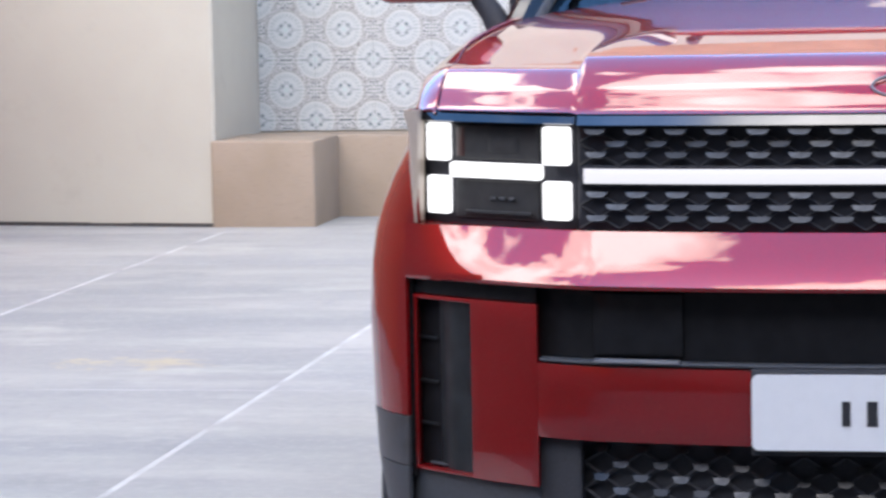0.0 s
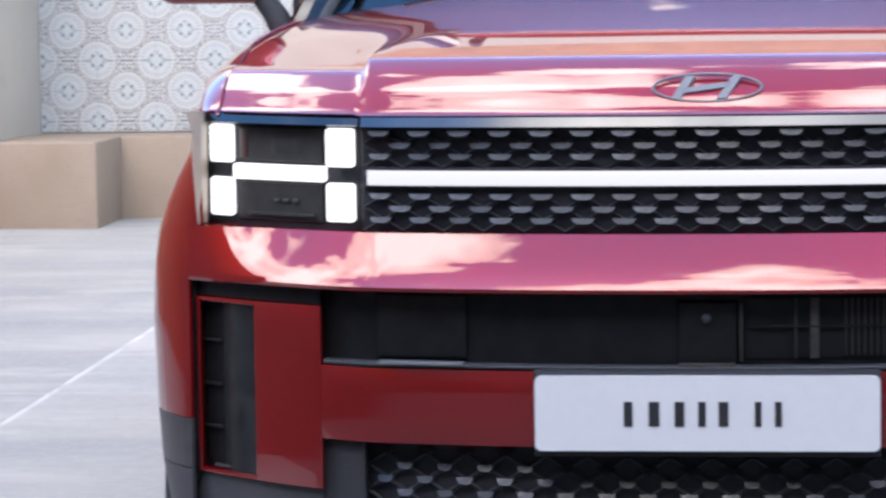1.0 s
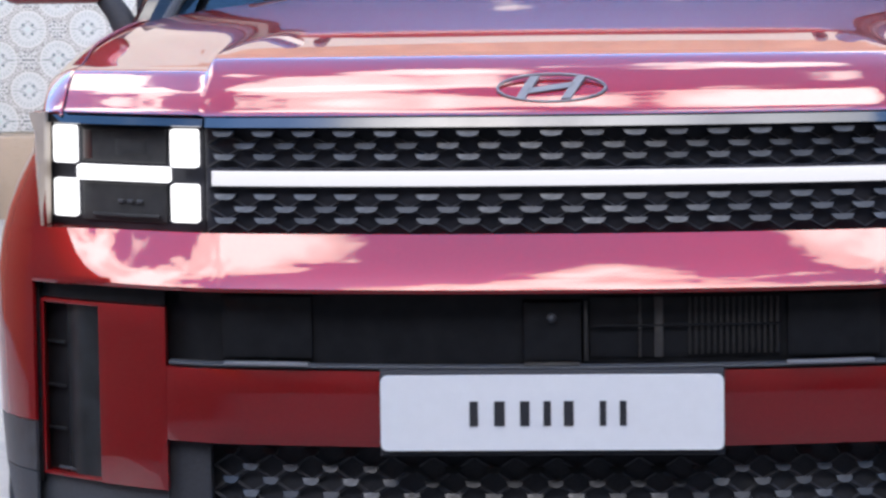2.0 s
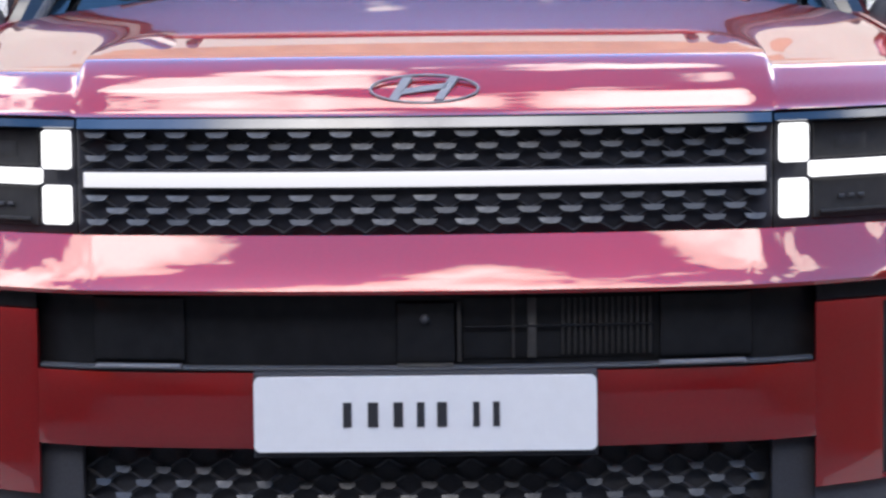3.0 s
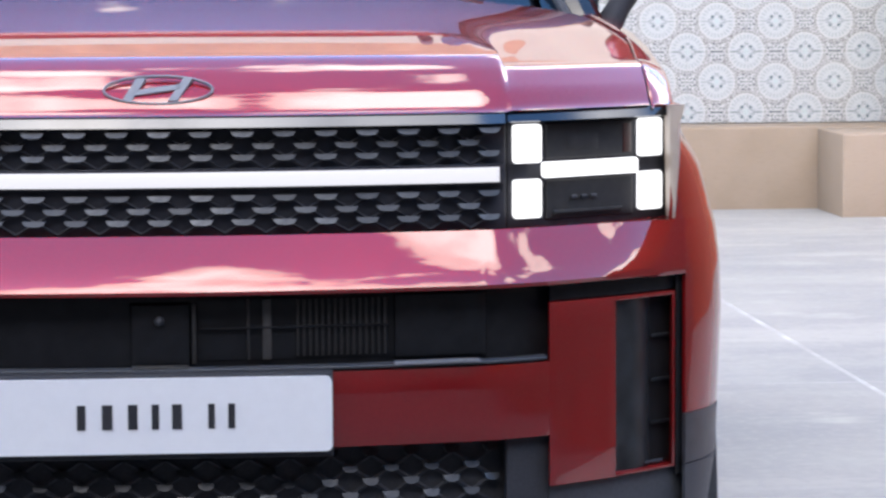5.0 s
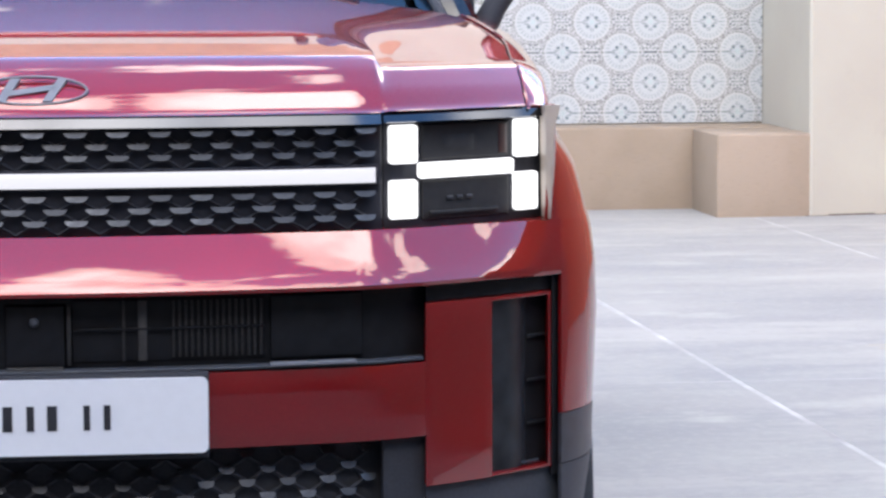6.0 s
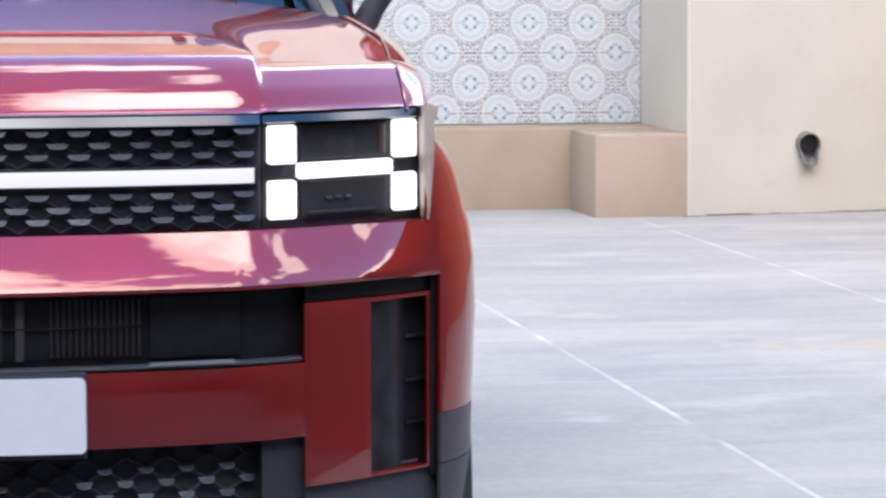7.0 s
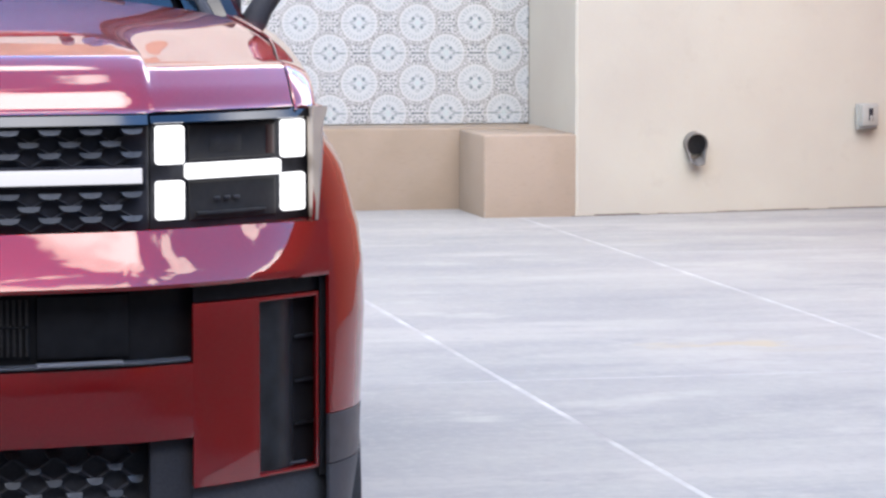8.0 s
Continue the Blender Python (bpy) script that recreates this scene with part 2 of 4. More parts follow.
CORNER = plain("blue_grey_corner_plastic", (0.034, 0.037, 0.043), 0.42, 0, 0.45, 30, 0.35)
CHROME = plain("satin_chrome", (0.135, 0.140, 0.156), 0.5, 0.25, 0.05, 20)
BRIGHT = plain("bright_chrome", (0.72, 0.75, 0.80), 0.10, 1.0, 0.04, 20)
TRIM = plain("smoked_polished_trim", (0.076, 0.079, 0.084), 0.13, 1.0, 0.06, 20)
RIB = plain("black_rib_plastic", (0.018, 0.019, 0.0225), 0.5, 0, 0.2, 200, 0.2)
setin(RIB.node_tree.nodes["Principled BSDF"], Specular_IOR_Level=0.10)
STUD = stud_material()
RUBBER = plain("tyre_rubber", (0.02, 0.02, 0.021), 0.75, 0, 0.2, 120, 0.4)
ALLOY = plain("alloy_metal", (0.45, 0.46, 0.48), 0.28, 0.9)
WHITE = plain("white_plate_enamel", (0.62, 0.63, 0.65), 0.4, 0, 0.02, 60)
INK = plain("dark_print", (0.015, 0.016, 0.020), 0.5)
PIPE = plain("grey_pipe_plastic", (0.108, 0.101, 0.092), 0.55, 0, 0.25, 30, 0.2)
BOX = plain("grey_white_box_plastic", (0.265, 0.270, 0.245), 0.5, 0, 0.08, 30)
# dark brown for unseen walls that darken the car's front
SHADED = plain("dark_unseen_wall", (0.13, 0.11, 0.095), 0.9, 0, 0.25, 3, 0.2)
# colour of the unseen side walls, picked for the orange fender reflections
TERRACOTTA = plain("terracotta_plaster", (0.43, 0.120, 0.066), 0.9, 0, 0.2, 3, 0.2)
# colour of the unseen upper wall that the hood mirrors as orange
OCHRE = plain("ochre_plaster", (0.36, 0.212, 0.138), 0.9, 0, 0.2, 3, 0.2)
DARK = plain("dark_joint_filler", (0.035, 0.032, 0.03), 0.9, 0, 0.4, 25, 0.4)
CRACK = plain("brown_grey_crack", (0.12, 0.10, 0.085), 0.9, 0, 0.5, 18, 0.4)
JOINT = plain("pale_joint_mortar", (0.350, 0.340, 0.322), 0.9, 0, 0.34, 3, 0.4)
# dark ground out of view, there only for the bumper to mirror
DARK_GROUND = plain("dark_unseen_ground", (0.085, 0.085, 0.088), 0.85, 0, 0.35, 45, 0.5)
SEAM = plain("black_seam_seal", (0.006, 0.006, 0.006), 0.7)
TRIM_GREY = plain("dark_cabin_cloth", (0.03, 0.03, 0.032), 0.9)
SCREEN = pane_material("windscreen_glass", (0.70, 0.76, 0.76))
LAMP_WHITE = glow("lit_white_lamp", (0.85, 0.92, 1.0), 0.24)
BAR_WHITE = glow("lit_white_bar", (0.80, 0.865, 1.0), 0.125)
LAMP_SIDE = plain("pale_lamp_housing", (0.36, 0.300, 0.250), 0.45, 0, 0.08, 20)
RED_REFLECTOR = plain("dark_red_reflector", (0.035, 0.008, 0.007), 0.35)


# ---- mesh helpers ----
def part(name, bm, mat, parent=None, label="", smooth=True):
    """One mesh object from a bmesh, under its thing or part."""
    bmesh.ops.recalc_face_normals(bm, faces=bm.faces)
    me = bpy.data.meshes.new(name)
    bm.to_mesh(me)
    bm.free()
    for f in me.polygons:
        f.use_smooth = smooth
    me.materials.append(mat)
    ob = new(name, me)
    if smooth:
        me.set_sharp_from_angle(angle=radians(32))
    if parent is not None:
        ob.parent = parent
        ob.matrix_parent_inverse = parent.matrix_world.inverted()
    if label:
        ob["label"] = label
    return ob


def thing(name, at, label, category, group="", kind=""):
    e = new(name)
    e.empty_display_size = 0.1
    e.location = at
    bpy.context.view_layer.update()
    return tagged(e, label, category, group, kind)


def box(x0, x1, y0, y1, z0, z1, r=0.0, seg=2, bm=None):
    bm = bm or bmesh.new()
    vs = [bm.verts.new((x, y, z)) for x in (x0, x1) for y in (y0, y1) for z in (z0, z1)]
    fs = [bm.faces.new([vs[i] for i in q]) for q in ((0, 1, 3, 2), (4, 6, 7, 5), (0, 4, 5, 1), (2, 3, 7, 6), (0, 2, 6, 4), (1, 5, 7, 3))]
    if r:
        es = list({e for f in fs for e in f.edges})
        bmesh.ops.bevel(bm, geom=es, offset=r, segments=seg, profile=0.5, affect="EDGES")
    return bm


def grid(rows, bm=None, close=False):
    """Faces over rows of points."""
    bm = bm or bmesh.new()
    vs = [[bm.verts.new(p) for p in row] for row in rows]
    for a, b in zip(vs, vs[1:]):
        n = len(a)
        for i in range(n if close else n - 1):
            j = (i + 1) % n
            bm.faces.new((a[i], a[j], b[j], b[i]))
    return bm, vs


def shell(rows, push):
    """A closed sheet: rows of points, and the same points moved by push."""
    bm, a = grid(rows)
    push = Vector(push)
    _, b = grid([[Vector(p) + push for p in row] for row in rows], bm)
    n, m = len(a), len(a[0])
    for i in range(n - 1):
        bm.faces.new((a[i][0], a[i + 1][0], b[i + 1][0], b[i][0]))
        bm.faces.new((a[i][m - 1], a[i + 1][m - 1], b[i + 1][m - 1], b[i][m - 1]))
    for j in range(m - 1):
        bm.faces.new((a[0][j], a[0][j + 1], b[0][j + 1], b[0][j]))
        bm.faces.new((a[n - 1][j], a[n - 1][j + 1], b[n - 1][j + 1], b[n - 1][j]))
    return bm


def soft_steps(n, e):
    """Steps from 0 to 1 with a narrow one at both ends."""
    return [0.0, e * 0.3, e] + [e + (1 - 2 * e) * i / n for i in range(1, n)] + [1 - e, 1 - e * 0.3, 1.0]


def panel(x0, x1, zb, zt, fy, depth=0.03, nx=12, nz=4, r=0.004):
    """A bent panel facing -y between x0 and x1, from zb(x) to zt(x), with front y fy(x, z), thick and with rounded edges."""
    zb = zb if callable(zb) else (lambda x, v=zb: v)
    zt = zt if callable(zt) else (lambda x, v=zt: v)
    us = soft_steps(nx, min(0.3, r / max(1e-6, x1 - x0)))
    rows = []
    for u in us:
        x = x0 + (x1 - x0) * u
        b, t = zb(x), zt(x)
        row = []
        for v in soft_steps(nz, min(0.3, r / max(1e-6, t - b))):
            z = b + (t - b) * v
            d = min(u * (x1 - x0), (1 - u) * (x1 - x0), v * (t - b), (1 - v) * (t - b))
            k = max(0.0, 1 - d / r) if r else 0
            row.append((x, fy(x, z) + r * (1 - math.sqrt(max(0.0, 1 - k * k))), z))
        rows.append(row)
    return shell(rows, (0, depth, 0))


def tube(path, radius, n=12, bm=None, cap=True):
    bm = bm or bmesh.new()
    path = [Vector(p) for p in path]
    rads = radius if isinstance(radius, (list, tuple)) else [radius] * len(path)
    rings = []
    for i, p in enumerate(path):
        d = (path[min(i + 1, len(path) - 1)] - path[max(i - 1, 0)]).normalized()
        side = d.orthogonal().normalized() if abs(d.z) > 0.95 else d.cross(Vector((0, 0, 1))).normalized()
        up = side.cross(d)
        rings.append([bm.verts.new(p + (side * math.cos(2 * math.pi * k / n) + up * math.sin(2 * math.pi * k / n)) * rads[i]) for k in range(n)])
    for a, b in zip(rings, rings[1:]):
        for k in range(n):
            bm.faces.new((a[k], a[(k + 1) % n], b[(k + 1) % n], b[k]))
    if cap:
        bm.faces.new(rings[0][::-1])
        bm.faces.new(rings[-1])
    return bm


def lathe(profile, axis_at, n=40, bm=None):
    """Turns a profile of (r, x) round an axis along x through axis_at."""
    ox, oy, oz = axis_at
    rows = [[(ox + x, oy + r * math.cos(2 * math.pi * k / n), oz + r * math.sin(2 * math.pi * k / n)) for k in range(n)] for r, x in profile]
    return grid(rows, bm, close=True)[0]


def smooth01(v):
    v = max(0.0, min(1.0, v))
    return v * v * (3 - 2 * v)


def lerp_table(table, v):
    return float(np.interp(v, [a for a, _ in table], [b for _, b in table]))


# ---- the setting: ground, walls, niche ----
WALL_Y, NICHE_Y, LEDGE_Y = 15.57, 16.65, 16.22
NL, NR = -3.70, 4.02           # the niche's sides
WALL_TOP, LEDGE_Z = 4.2, 0.445
SLABS_X = (-6.70, -5.14, -3.59, -2.05, 0.06, 2.165, 3.722, 6.84)

ground = part("ground", box(-1500, 1500, -1500, 1500, -0.5, -0.012), CONCRETE)
tagged(ground, "pale grey concrete ground under and round the courtyard", "ground", kind="structure")

court = thing("pavement", (0, 0, 0), "pale blue-grey concrete slabs with light mortar joints", "pavement", kind="structure")


# unseen dark sheet, added so the lower bumper reflects less floor
road = part("road", box(-13.2, 13.2, -3.2, 4.245, -0.011, -0.001), DARK_GROUND, smooth=False)
tagged(road, "unseen dark ground before the court, added to darken bumper reflections", "road", kind="structure")


def prism(plan, z0, z1, nz=1, wobble=0.0, bm=None):
    """A plan polygon raised from z0 to z1 in nz steps, with an uneven hand-plastered wobble."""
    bm = bm or bmesh.new()
    rings = []
    for i in range(nz + 1):
        z = z0 + (z1 - z0) * i / nz
        ring = []
        for k, (x, y) in enumerate(plan):
            w = noise.noise_vector((k * 3.7, z * 2.3, 0.5)) * wobble
            ring.append(bm.verts.new((x + w.x, y + w.y, z)))
        rings.append(ring)
    n = len(plan)
    for a, b in zip(rings, rings[1:]):
        for k in range(n):
            bm.faces.new((a[k], a[(k + 1) % n], b[(k + 1) % n], b[k]))
    bm.faces.new(rings[0][::-1])
    bm.faces.new(rings[-1])
    return bm


def wall(name, plan, label, z1=WALL_TOP, wobble=0.0):
    return tagged(part(name, prism(plan, -0.3, z1, 24 if wobble else 1, wobble), PLASTER, smooth=False), label, "wall", kind="structure")


wall("wall_left", [(NL - 0.012, WALL_Y + 0.002), (-13.2, 17.08), (-13.2, 17.6), (NL, 17.3), (NL, NICHE_Y), (NL, WALL_Y + 0.012)], "smooth warm beige plastered courtyard wall beside the tiled niche", wobble=0.005)
wall("wall_right", [(NR + 0.012, WALL_Y + 0.022), (NR, WALL_Y + 0.034), (NR, NICHE_Y), (NR, 17.3), (13.2, 17.6), (13.2, 17.13)], "smooth warm beige plastered wall with a drain spout and a small box", wobble=0.005)
niche = wall("wall_niche", [(NL, NICHE_Y + 0.008), (NR, NICHE_Y + 0.008), (NR, 17.3), (NL, 17.3)], "niche wall covered with white patterned glazed tiles")
# side walls out of view, placed and sized for the fenders' orange reflections
for name, x0, x1, top in (("wall_side_left", -5.8, -5.4, 2.7), ("wall_side_right", 6.3, 6.7, 3.0)):
    side = wall(name, [(x0, -3.6), (x1, -3.6), (x1, 15.85), (x0, 15.85)], "terracotta wall out of view, added for orange reflections on the fenders", z1=top)
    side.data.materials[0] = TERRACOTTA
# low walls out of view, added to darken reflections in the bumper uprights
for name, x0, x1 in (("reflect_wall_left", -4.0, -3.7), ("reflect_wall_right", 3.9, 4.2)):
    side = wall(name, [(x0, -3.2), (x1, -3.2), (x1, 5.6), (x0, 5.6)], "low dark brown wall out of view, added to darken bumper reflections", z1=1.25)
    side.data.materials[0] = SHADED
# unseen wall behind the camera, its height set to shade the car's nose
back = wall("wall_behind", [(-13.2, -3.6), (13.2, -3.6), (13.2, -3.2), (-13.2, -3.2)], "tall dark brown wall out of view, added to shade the car's front", z1=7.0)
back.data.materials[0] = SHADED


def uneven_box(x0, x1, y0, y1, z0, z1, r=0.012):
    bm = box(x0, x1, y0, y1, z0, z1, r, 3)
    for v in bm.verts:
        v.co += noise.noise_vector(v.co * 2.1) * 0.004
    return bm


TILE_TOP = 1.34
upper = part("niche_upper", box(NL + 0.003, NR - 0.003, NICHE_Y - 0.012, NICHE_Y + 0.006, TILE_TOP, WALL_TOP + 0.001), PLASTER, smooth=False)
tagged(upper, "beige plaster above the tiled part of the niche", "wall", kind="structure")
ledge = part("ledge", uneven_box(NL + 0.003, NR - 0.003, LEDGE_Y, NICHE_Y - 0.012, -0.1, LEDGE_Z - 0.004), STONE)
tagged(ledge, "long low sand-coloured rendered ledge below the tiled niche", "ledge", kind="structure")
for x0, x1, y0, z1 in ((NL - 0.02, -3.168, 15.555, 0.450), (3.525, NR + 0.02, 15.602, 0.436)):
    b = part("plinth", uneven_box(x0, x1, y0, LEDGE_Y - 0.003, -0.1, z1), STONE)
    tagged(b, "square sand-coloured rendered plinth at the niche corner", "plinth", "plinths of the niche")

# out of view above the niche, added to give the hood its orange reflected band
unseen_upper_wall = part("unseen_upper_wall", uneven_box(NL - 1.5, NR + 1.5, NICHE_Y - 0.014, 17.45, WALL_TOP + 0.002, 6.3, 0.004), OCHRE)
tagged(unseen_upper_wall, "ochre upper wall out of view, added for the hood's orange reflection", "wall", kind="structure")

# dark shrinkage gap along the foot of the walls
bm = bmesh.new()
for i in range(40):
    xa, xb = -3.71 - i * 0.235, -3.71 - (i + 1) * 0.235
    hgt = 0.019 + 0.008 * noise.noise((i * 0.7, 3, 1))
    ya, yb = WALL_Y - 0.006 + 0.159 * (-3.70 - xa), WALL_Y - 0.006 + 0.159 * (-3.70 - xb)
    prism([(xa, ya), (xb, yb), (xb, yb + 0.02), (xa, ya + 0.02)], -0.01, hgt, bm=bm)
tagged(part("base_joint", bm, DARK, smooth=False), "dark open gap along the foot of the plastered wall", "joint", kind="structure")
bm = bmesh.new()
rng = random.Random(4)
x = 4.0
while x < 12.5:
    n = x + rng.uniform(0.06, 0.34)
    hgt = rng.choice((0.003, 0.005, 0.007, 0.009))
    ya, yb = WALL_Y + 0.018 + 0.166 * (x - 4.02), WALL_Y + 0.018 + 0.166 * (n - 4.02)
    prism([(x, ya), (n, yb), (n, yb + 0.02), (x, ya + 0.02)], -0.01, hgt, bm=bm)
    x = n
tagged(part("base_joint", bm, CRACK, smooth=False), "thin broken dark crack along the foot of the plastered wall", "joint", kind="structure")


def drain_spout():
    e = thing("drain_spout", (4.715, 15.69, 0.37), "grey plastic drain spout sticking out of the plastered wall", "drain pipe")
    R, n = 0.062, 28
    ax = Vector((0.02, -1, -0.10)).normalized()
    sd = ax.cross(Vector((0, 0, 1))).normalized()
    up = sd.cross(ax)
    at = Vector((4.70, 15.69, 0.375))

    def ring(r, out):
        pts = []
        for k in range(n):
            a = 2 * math.pi * k / n
            low = smooth01((-math.sin(a) - 0.55) / 0.22) if out else 0
            p = at + ax * (-0.10 if out is None else 0.05) + (sd * math.cos(a) + up * math.sin(a)) * r
            pts.append(p + Vector((0, -0.035, -0.052)) * low)
        return pts
    bm, _ = grid([ring(R, None), ring(R, True), ring(R - 0.007, True), ring(R - 0.007, None)], close=True)
    part("pipe", bm, PIPE, e)
    # a dark disc just inside the mouth stands in for the pipe's inner shade
    bm = bmesh.new()
    bm.faces.new([bm.verts.new(p + ax * 0.125) for p in ring(R - 0.006, None)])
    bmesh.ops.solidify(bm, geom=bm.faces[:], thickness=0.004)
    part("throat", bm, CAVITY, e, "dark disc standing in for the shade in the throat")


drain_spout()


def meter_box():
    e = thing("meter_box", (5.71, 15.85, 0.52), "small grey-white plastic box with a narrow window on the wall", "meter box")
    m = Matrix.Translation((5.720, 15.832, 0.505)) @ Matrix.Rotation(radians(9.4), 4, "Z")
    for name, dims, mat, lab in (
        ("back_plate", (-0.057, 0.064, -0.008, 0.02, -0.075, 0.070), BOX, ""),
        ("cover", (-0.050, 0.050, -0.045, -0.008, -0.050, 0.066), BOX, ""),
        ("lip", (-0.048, 0.040, -0.052, -0.008, -0.066, -0.054), PIPE, "grey lower lip"),
        ("window", (-0.012, 0.017, -0.048, -0.040, -0.022, 0.046), GLOSS, "narrow dark window"),
        ("slider", (-0.006, 0.011, -0.052, -0.046, -0.020, 0.006), BOX, ""),
    ):
        bm = box(*dims, 0.004)
        bm.transform(m)
        part(name, bm, mat, e, lab)


meter_box()

# ---- the car ----
CX, Y0 = -0.006, 4.597


def off(x):
    """How far the nose falls back at x from the middle."""
    x = abs(x)
    return 0.21 * x * x + 0.66 * max(0.0, x - 0.5) ** 1.5


def nose(yo):
    return lambda x, z: Y0 + off(x - CX) + yo


car = thing("car", (CX, 7.0, 0), "shiny red boxy sport utility car with lit white H-shaped lamps", "car")

# bumper band below the grille, sloping out to a lip
BAND = [(0.786, 0.012), (0.789, 0.0), (0.795, -0.002), (0.803, 0.002), (0.820, 0.013), (0.840, 0.028), (0.858, 0.042), (0.869, 0.0505), (0.8752, 0.0555), (0.8755, 0.10)]


def strip_rows(x0, x1, nx, prof, tilt=None, ease=0.0):
    rows = []
    for i in range(nx + 1):
        x = x0 + (x1 - x0) * i / nx
        g = 1 - ease * smooth01((abs(x) - 0.66) / 0.186)
        rows.append([(CX + x, Y0 + off(x) + (yo * g if yo < 0.095 else yo), z + (tilt(x) if tilt else 0)) for z, yo in prof])
    return rows


part("bumper", shell(strip_rows(-0.846, 0.846, 90, BAND, None, 0.82), (0, 0.06, 0)), PAINT, car, "glossy red bumper band")

# hood
HOOD_X = 0.787


def hood_cut(s):
    """Half the width of the raised middle at s."""
    return 0.545 + 0.030 * smooth01((s - 0.25) / 0.60)


def eased(table, s):
    """The table's value at s, with its corners rounded off."""
    r = min(0.016, 0.5 * s)
    return sum(w * lerp_table(table, s + r * k) for k, w in ((-1, 1), (-0.6, 2), (-0.2, 3), (0.2, 3), (0.6, 2), (1, 1))) / 12


def hood_point(x, s):
    """s runs from the front edge over the crease to the windscreen."""
    ax = abs(x)
    u = max(0.0, s - 0.17)
    far = smooth01(u / 0.45)
    outer = eased([(0.0, 1.060), (0.012, 1.0645), (0.05, 1.092), (0.10, 1.117), (0.119, 1.1255), (0.170, 1.1315), (2.0, 1.1315)], s)
    outer += 0.116 * u - 0.034 * u * u - 0.6 * max(0.0, ax - 0.60) ** 2 * u / (u + 0.15)
    mid = eased([(0.0, 1.058), (0.012, 1.062), (0.05, 1.094), (0.10, 1.125), (0.140, 1.143), (0.170, 1.148), (2.0, 1.148)], s)
    mid += 0.1245 * u - 0.0327 * u * u - 0.015 * ax * ax * u
    w = 1 - smooth01((ax - hood_cut(s) + 0.006 + 0.14 * far) / (0.012 + 0.28 * far))
    z = outer * (1 - w) + mid * w
    z -= 0.004 * (ax / 0.8) ** 2 * smooth01(s / 0.2)
    return z


rows = []
ss = [0, 0.006, 0.012] + [0.012 + 0.188 * i / 36 for i in range(1, 37)] + [0.2 + 1.02 * i / 40 for i in range(1, 41)]
for s in ss:
    wide = HOOD_X + 0.035 * smooth01((s - 0.1) / 0.6)
    edge = hood_cut(s)
    half = [edge * i / 40 for i in range(1, 40)] + [edge - 0.006, edge - 0.003, edge, edge + 0.003, edge + 0.006]
    half[38] = edge - 0.012
    half += [edge + 0.006 + (wide - edge - 0.006) * i / 16 for i in range(1, 17)]
    row = []
    for x in [-v for v in half[::-1]] + [0.0] + half:
        k = smooth01(s / 0.9)
        y = Y0 + 0.050 + (off(x) * (1 - 0.55 * k)) + s
        row.append((CX + x, y, hood_point(x, s)))
    rows.append(row)
part("hood", shell(rows, (0, 0.012, -0.003)), PAINT, car, "glossy red hood with a raised middle")
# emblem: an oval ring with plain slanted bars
em_at, em_tilt = Vector((CX + 0.002, Y0 + 0.1030, 1.0957)), radians(48)
em_m = Matrix.Translation(em_at) @ Matrix.Rotation(-em_tilt, 4, "X")
rows = []
for k in range(48):
    a = 2 * math.pi * k / 48
    ring = []
    for j in range(8):
        b = 2 * math.pi * j / 8
        rr = 0.0023 * math.cos(b)
        ring.append(em_m @ Vector(((0.083 + rr) * math.cos(a), -0.0012 + 0.0025 * math.sin(b), (0.0305 + rr) * math.sin(a))))
    rows.append(ring)
rows.append(rows[0])
bm, _ = grid(rows, close=True)
bmesh.ops.remove_doubles(bm, verts=bm.verts, dist=1e-6)
emblem = part("emblem", bm, CHROME, car, "satin silver oval emblem")
for x0, x1, wid in ((-0.048, -0.026, 0.0145), (0.022, 0.046, 0.0145)):
    bm = bmesh.new()
    pts = [(x0 - wid / 2, -0.025), (x0 + wid / 2, -0.025), (x1 + wid / 2, 0.025), (x1 - wid / 2, 0.025)]
    f = bm.faces.new([bm.verts.new(em_m @ Vector((x, -0.0032, z))) for x, z in pts])
    g = bmesh.ops.extrude_face_region(bm, geom=[f])
    bmesh.ops.translate(bm, vec=em_m.to_3x3() @ Vector((0, 0.008, 0)), verts=[v for v in g["geom"] if isinstance(v, bmesh.types.BMVert)])
    part("slanted_bar", bm, CHROME, emblem)
bm = bmesh.new()
f = bm.faces.new([bm.verts.new(em_m @ Vector((x, -0.0032, z))) for x, z in ((-0.040, -0.014), (-0.036, -0.002), (0.036, 0.012), (0.032, 0.000))])
g = bmesh.ops.extrude_face_region(bm, geom=[f])
bmesh.ops.translate(bm, vec=em_m.to_3x3() @ Vector((0, 0.008, 0)), verts=[v for v in g["geom"] if isinstance(v, bmesh.types.BMVert)])
part("cross_bar", bm, CHROME, emblem)

# bright strip below the hood, dark shut line above it
STRIP = [(1.0385, 0.066), (1.0390, 0.051), (1.0405, 0.0460), (1.0555, 0.0530), (1.0565, 0.064)]
LAMP_STRIP = [(1.0385, 0.066), (1.0390, 0.049), (1.0405, 0.0435), (1.0555, 0.0560), (1.0565, 0.066)]
part("hood_trim", shell(strip_rows(-0.537, 0.537, 40, STRIP), (0, 0.02, 0)), TRIM, car, "polished strip below the hood edge")
for s in (-1, 1):
    part("lamp_trim", shell(strip_rows(s * 0.541, s * 0.830, 20, LAMP_STRIP, lambda x: 0.002), (0, 0.02, 0)), TRIM, car, "polished strip above the headlamp")
part("shut_line", panel(CX - 0.836, CX + 0.836, 1.0555, 1.0612, nose(0.070), 0.02, 40, 1, 0.001), SEAM, car)

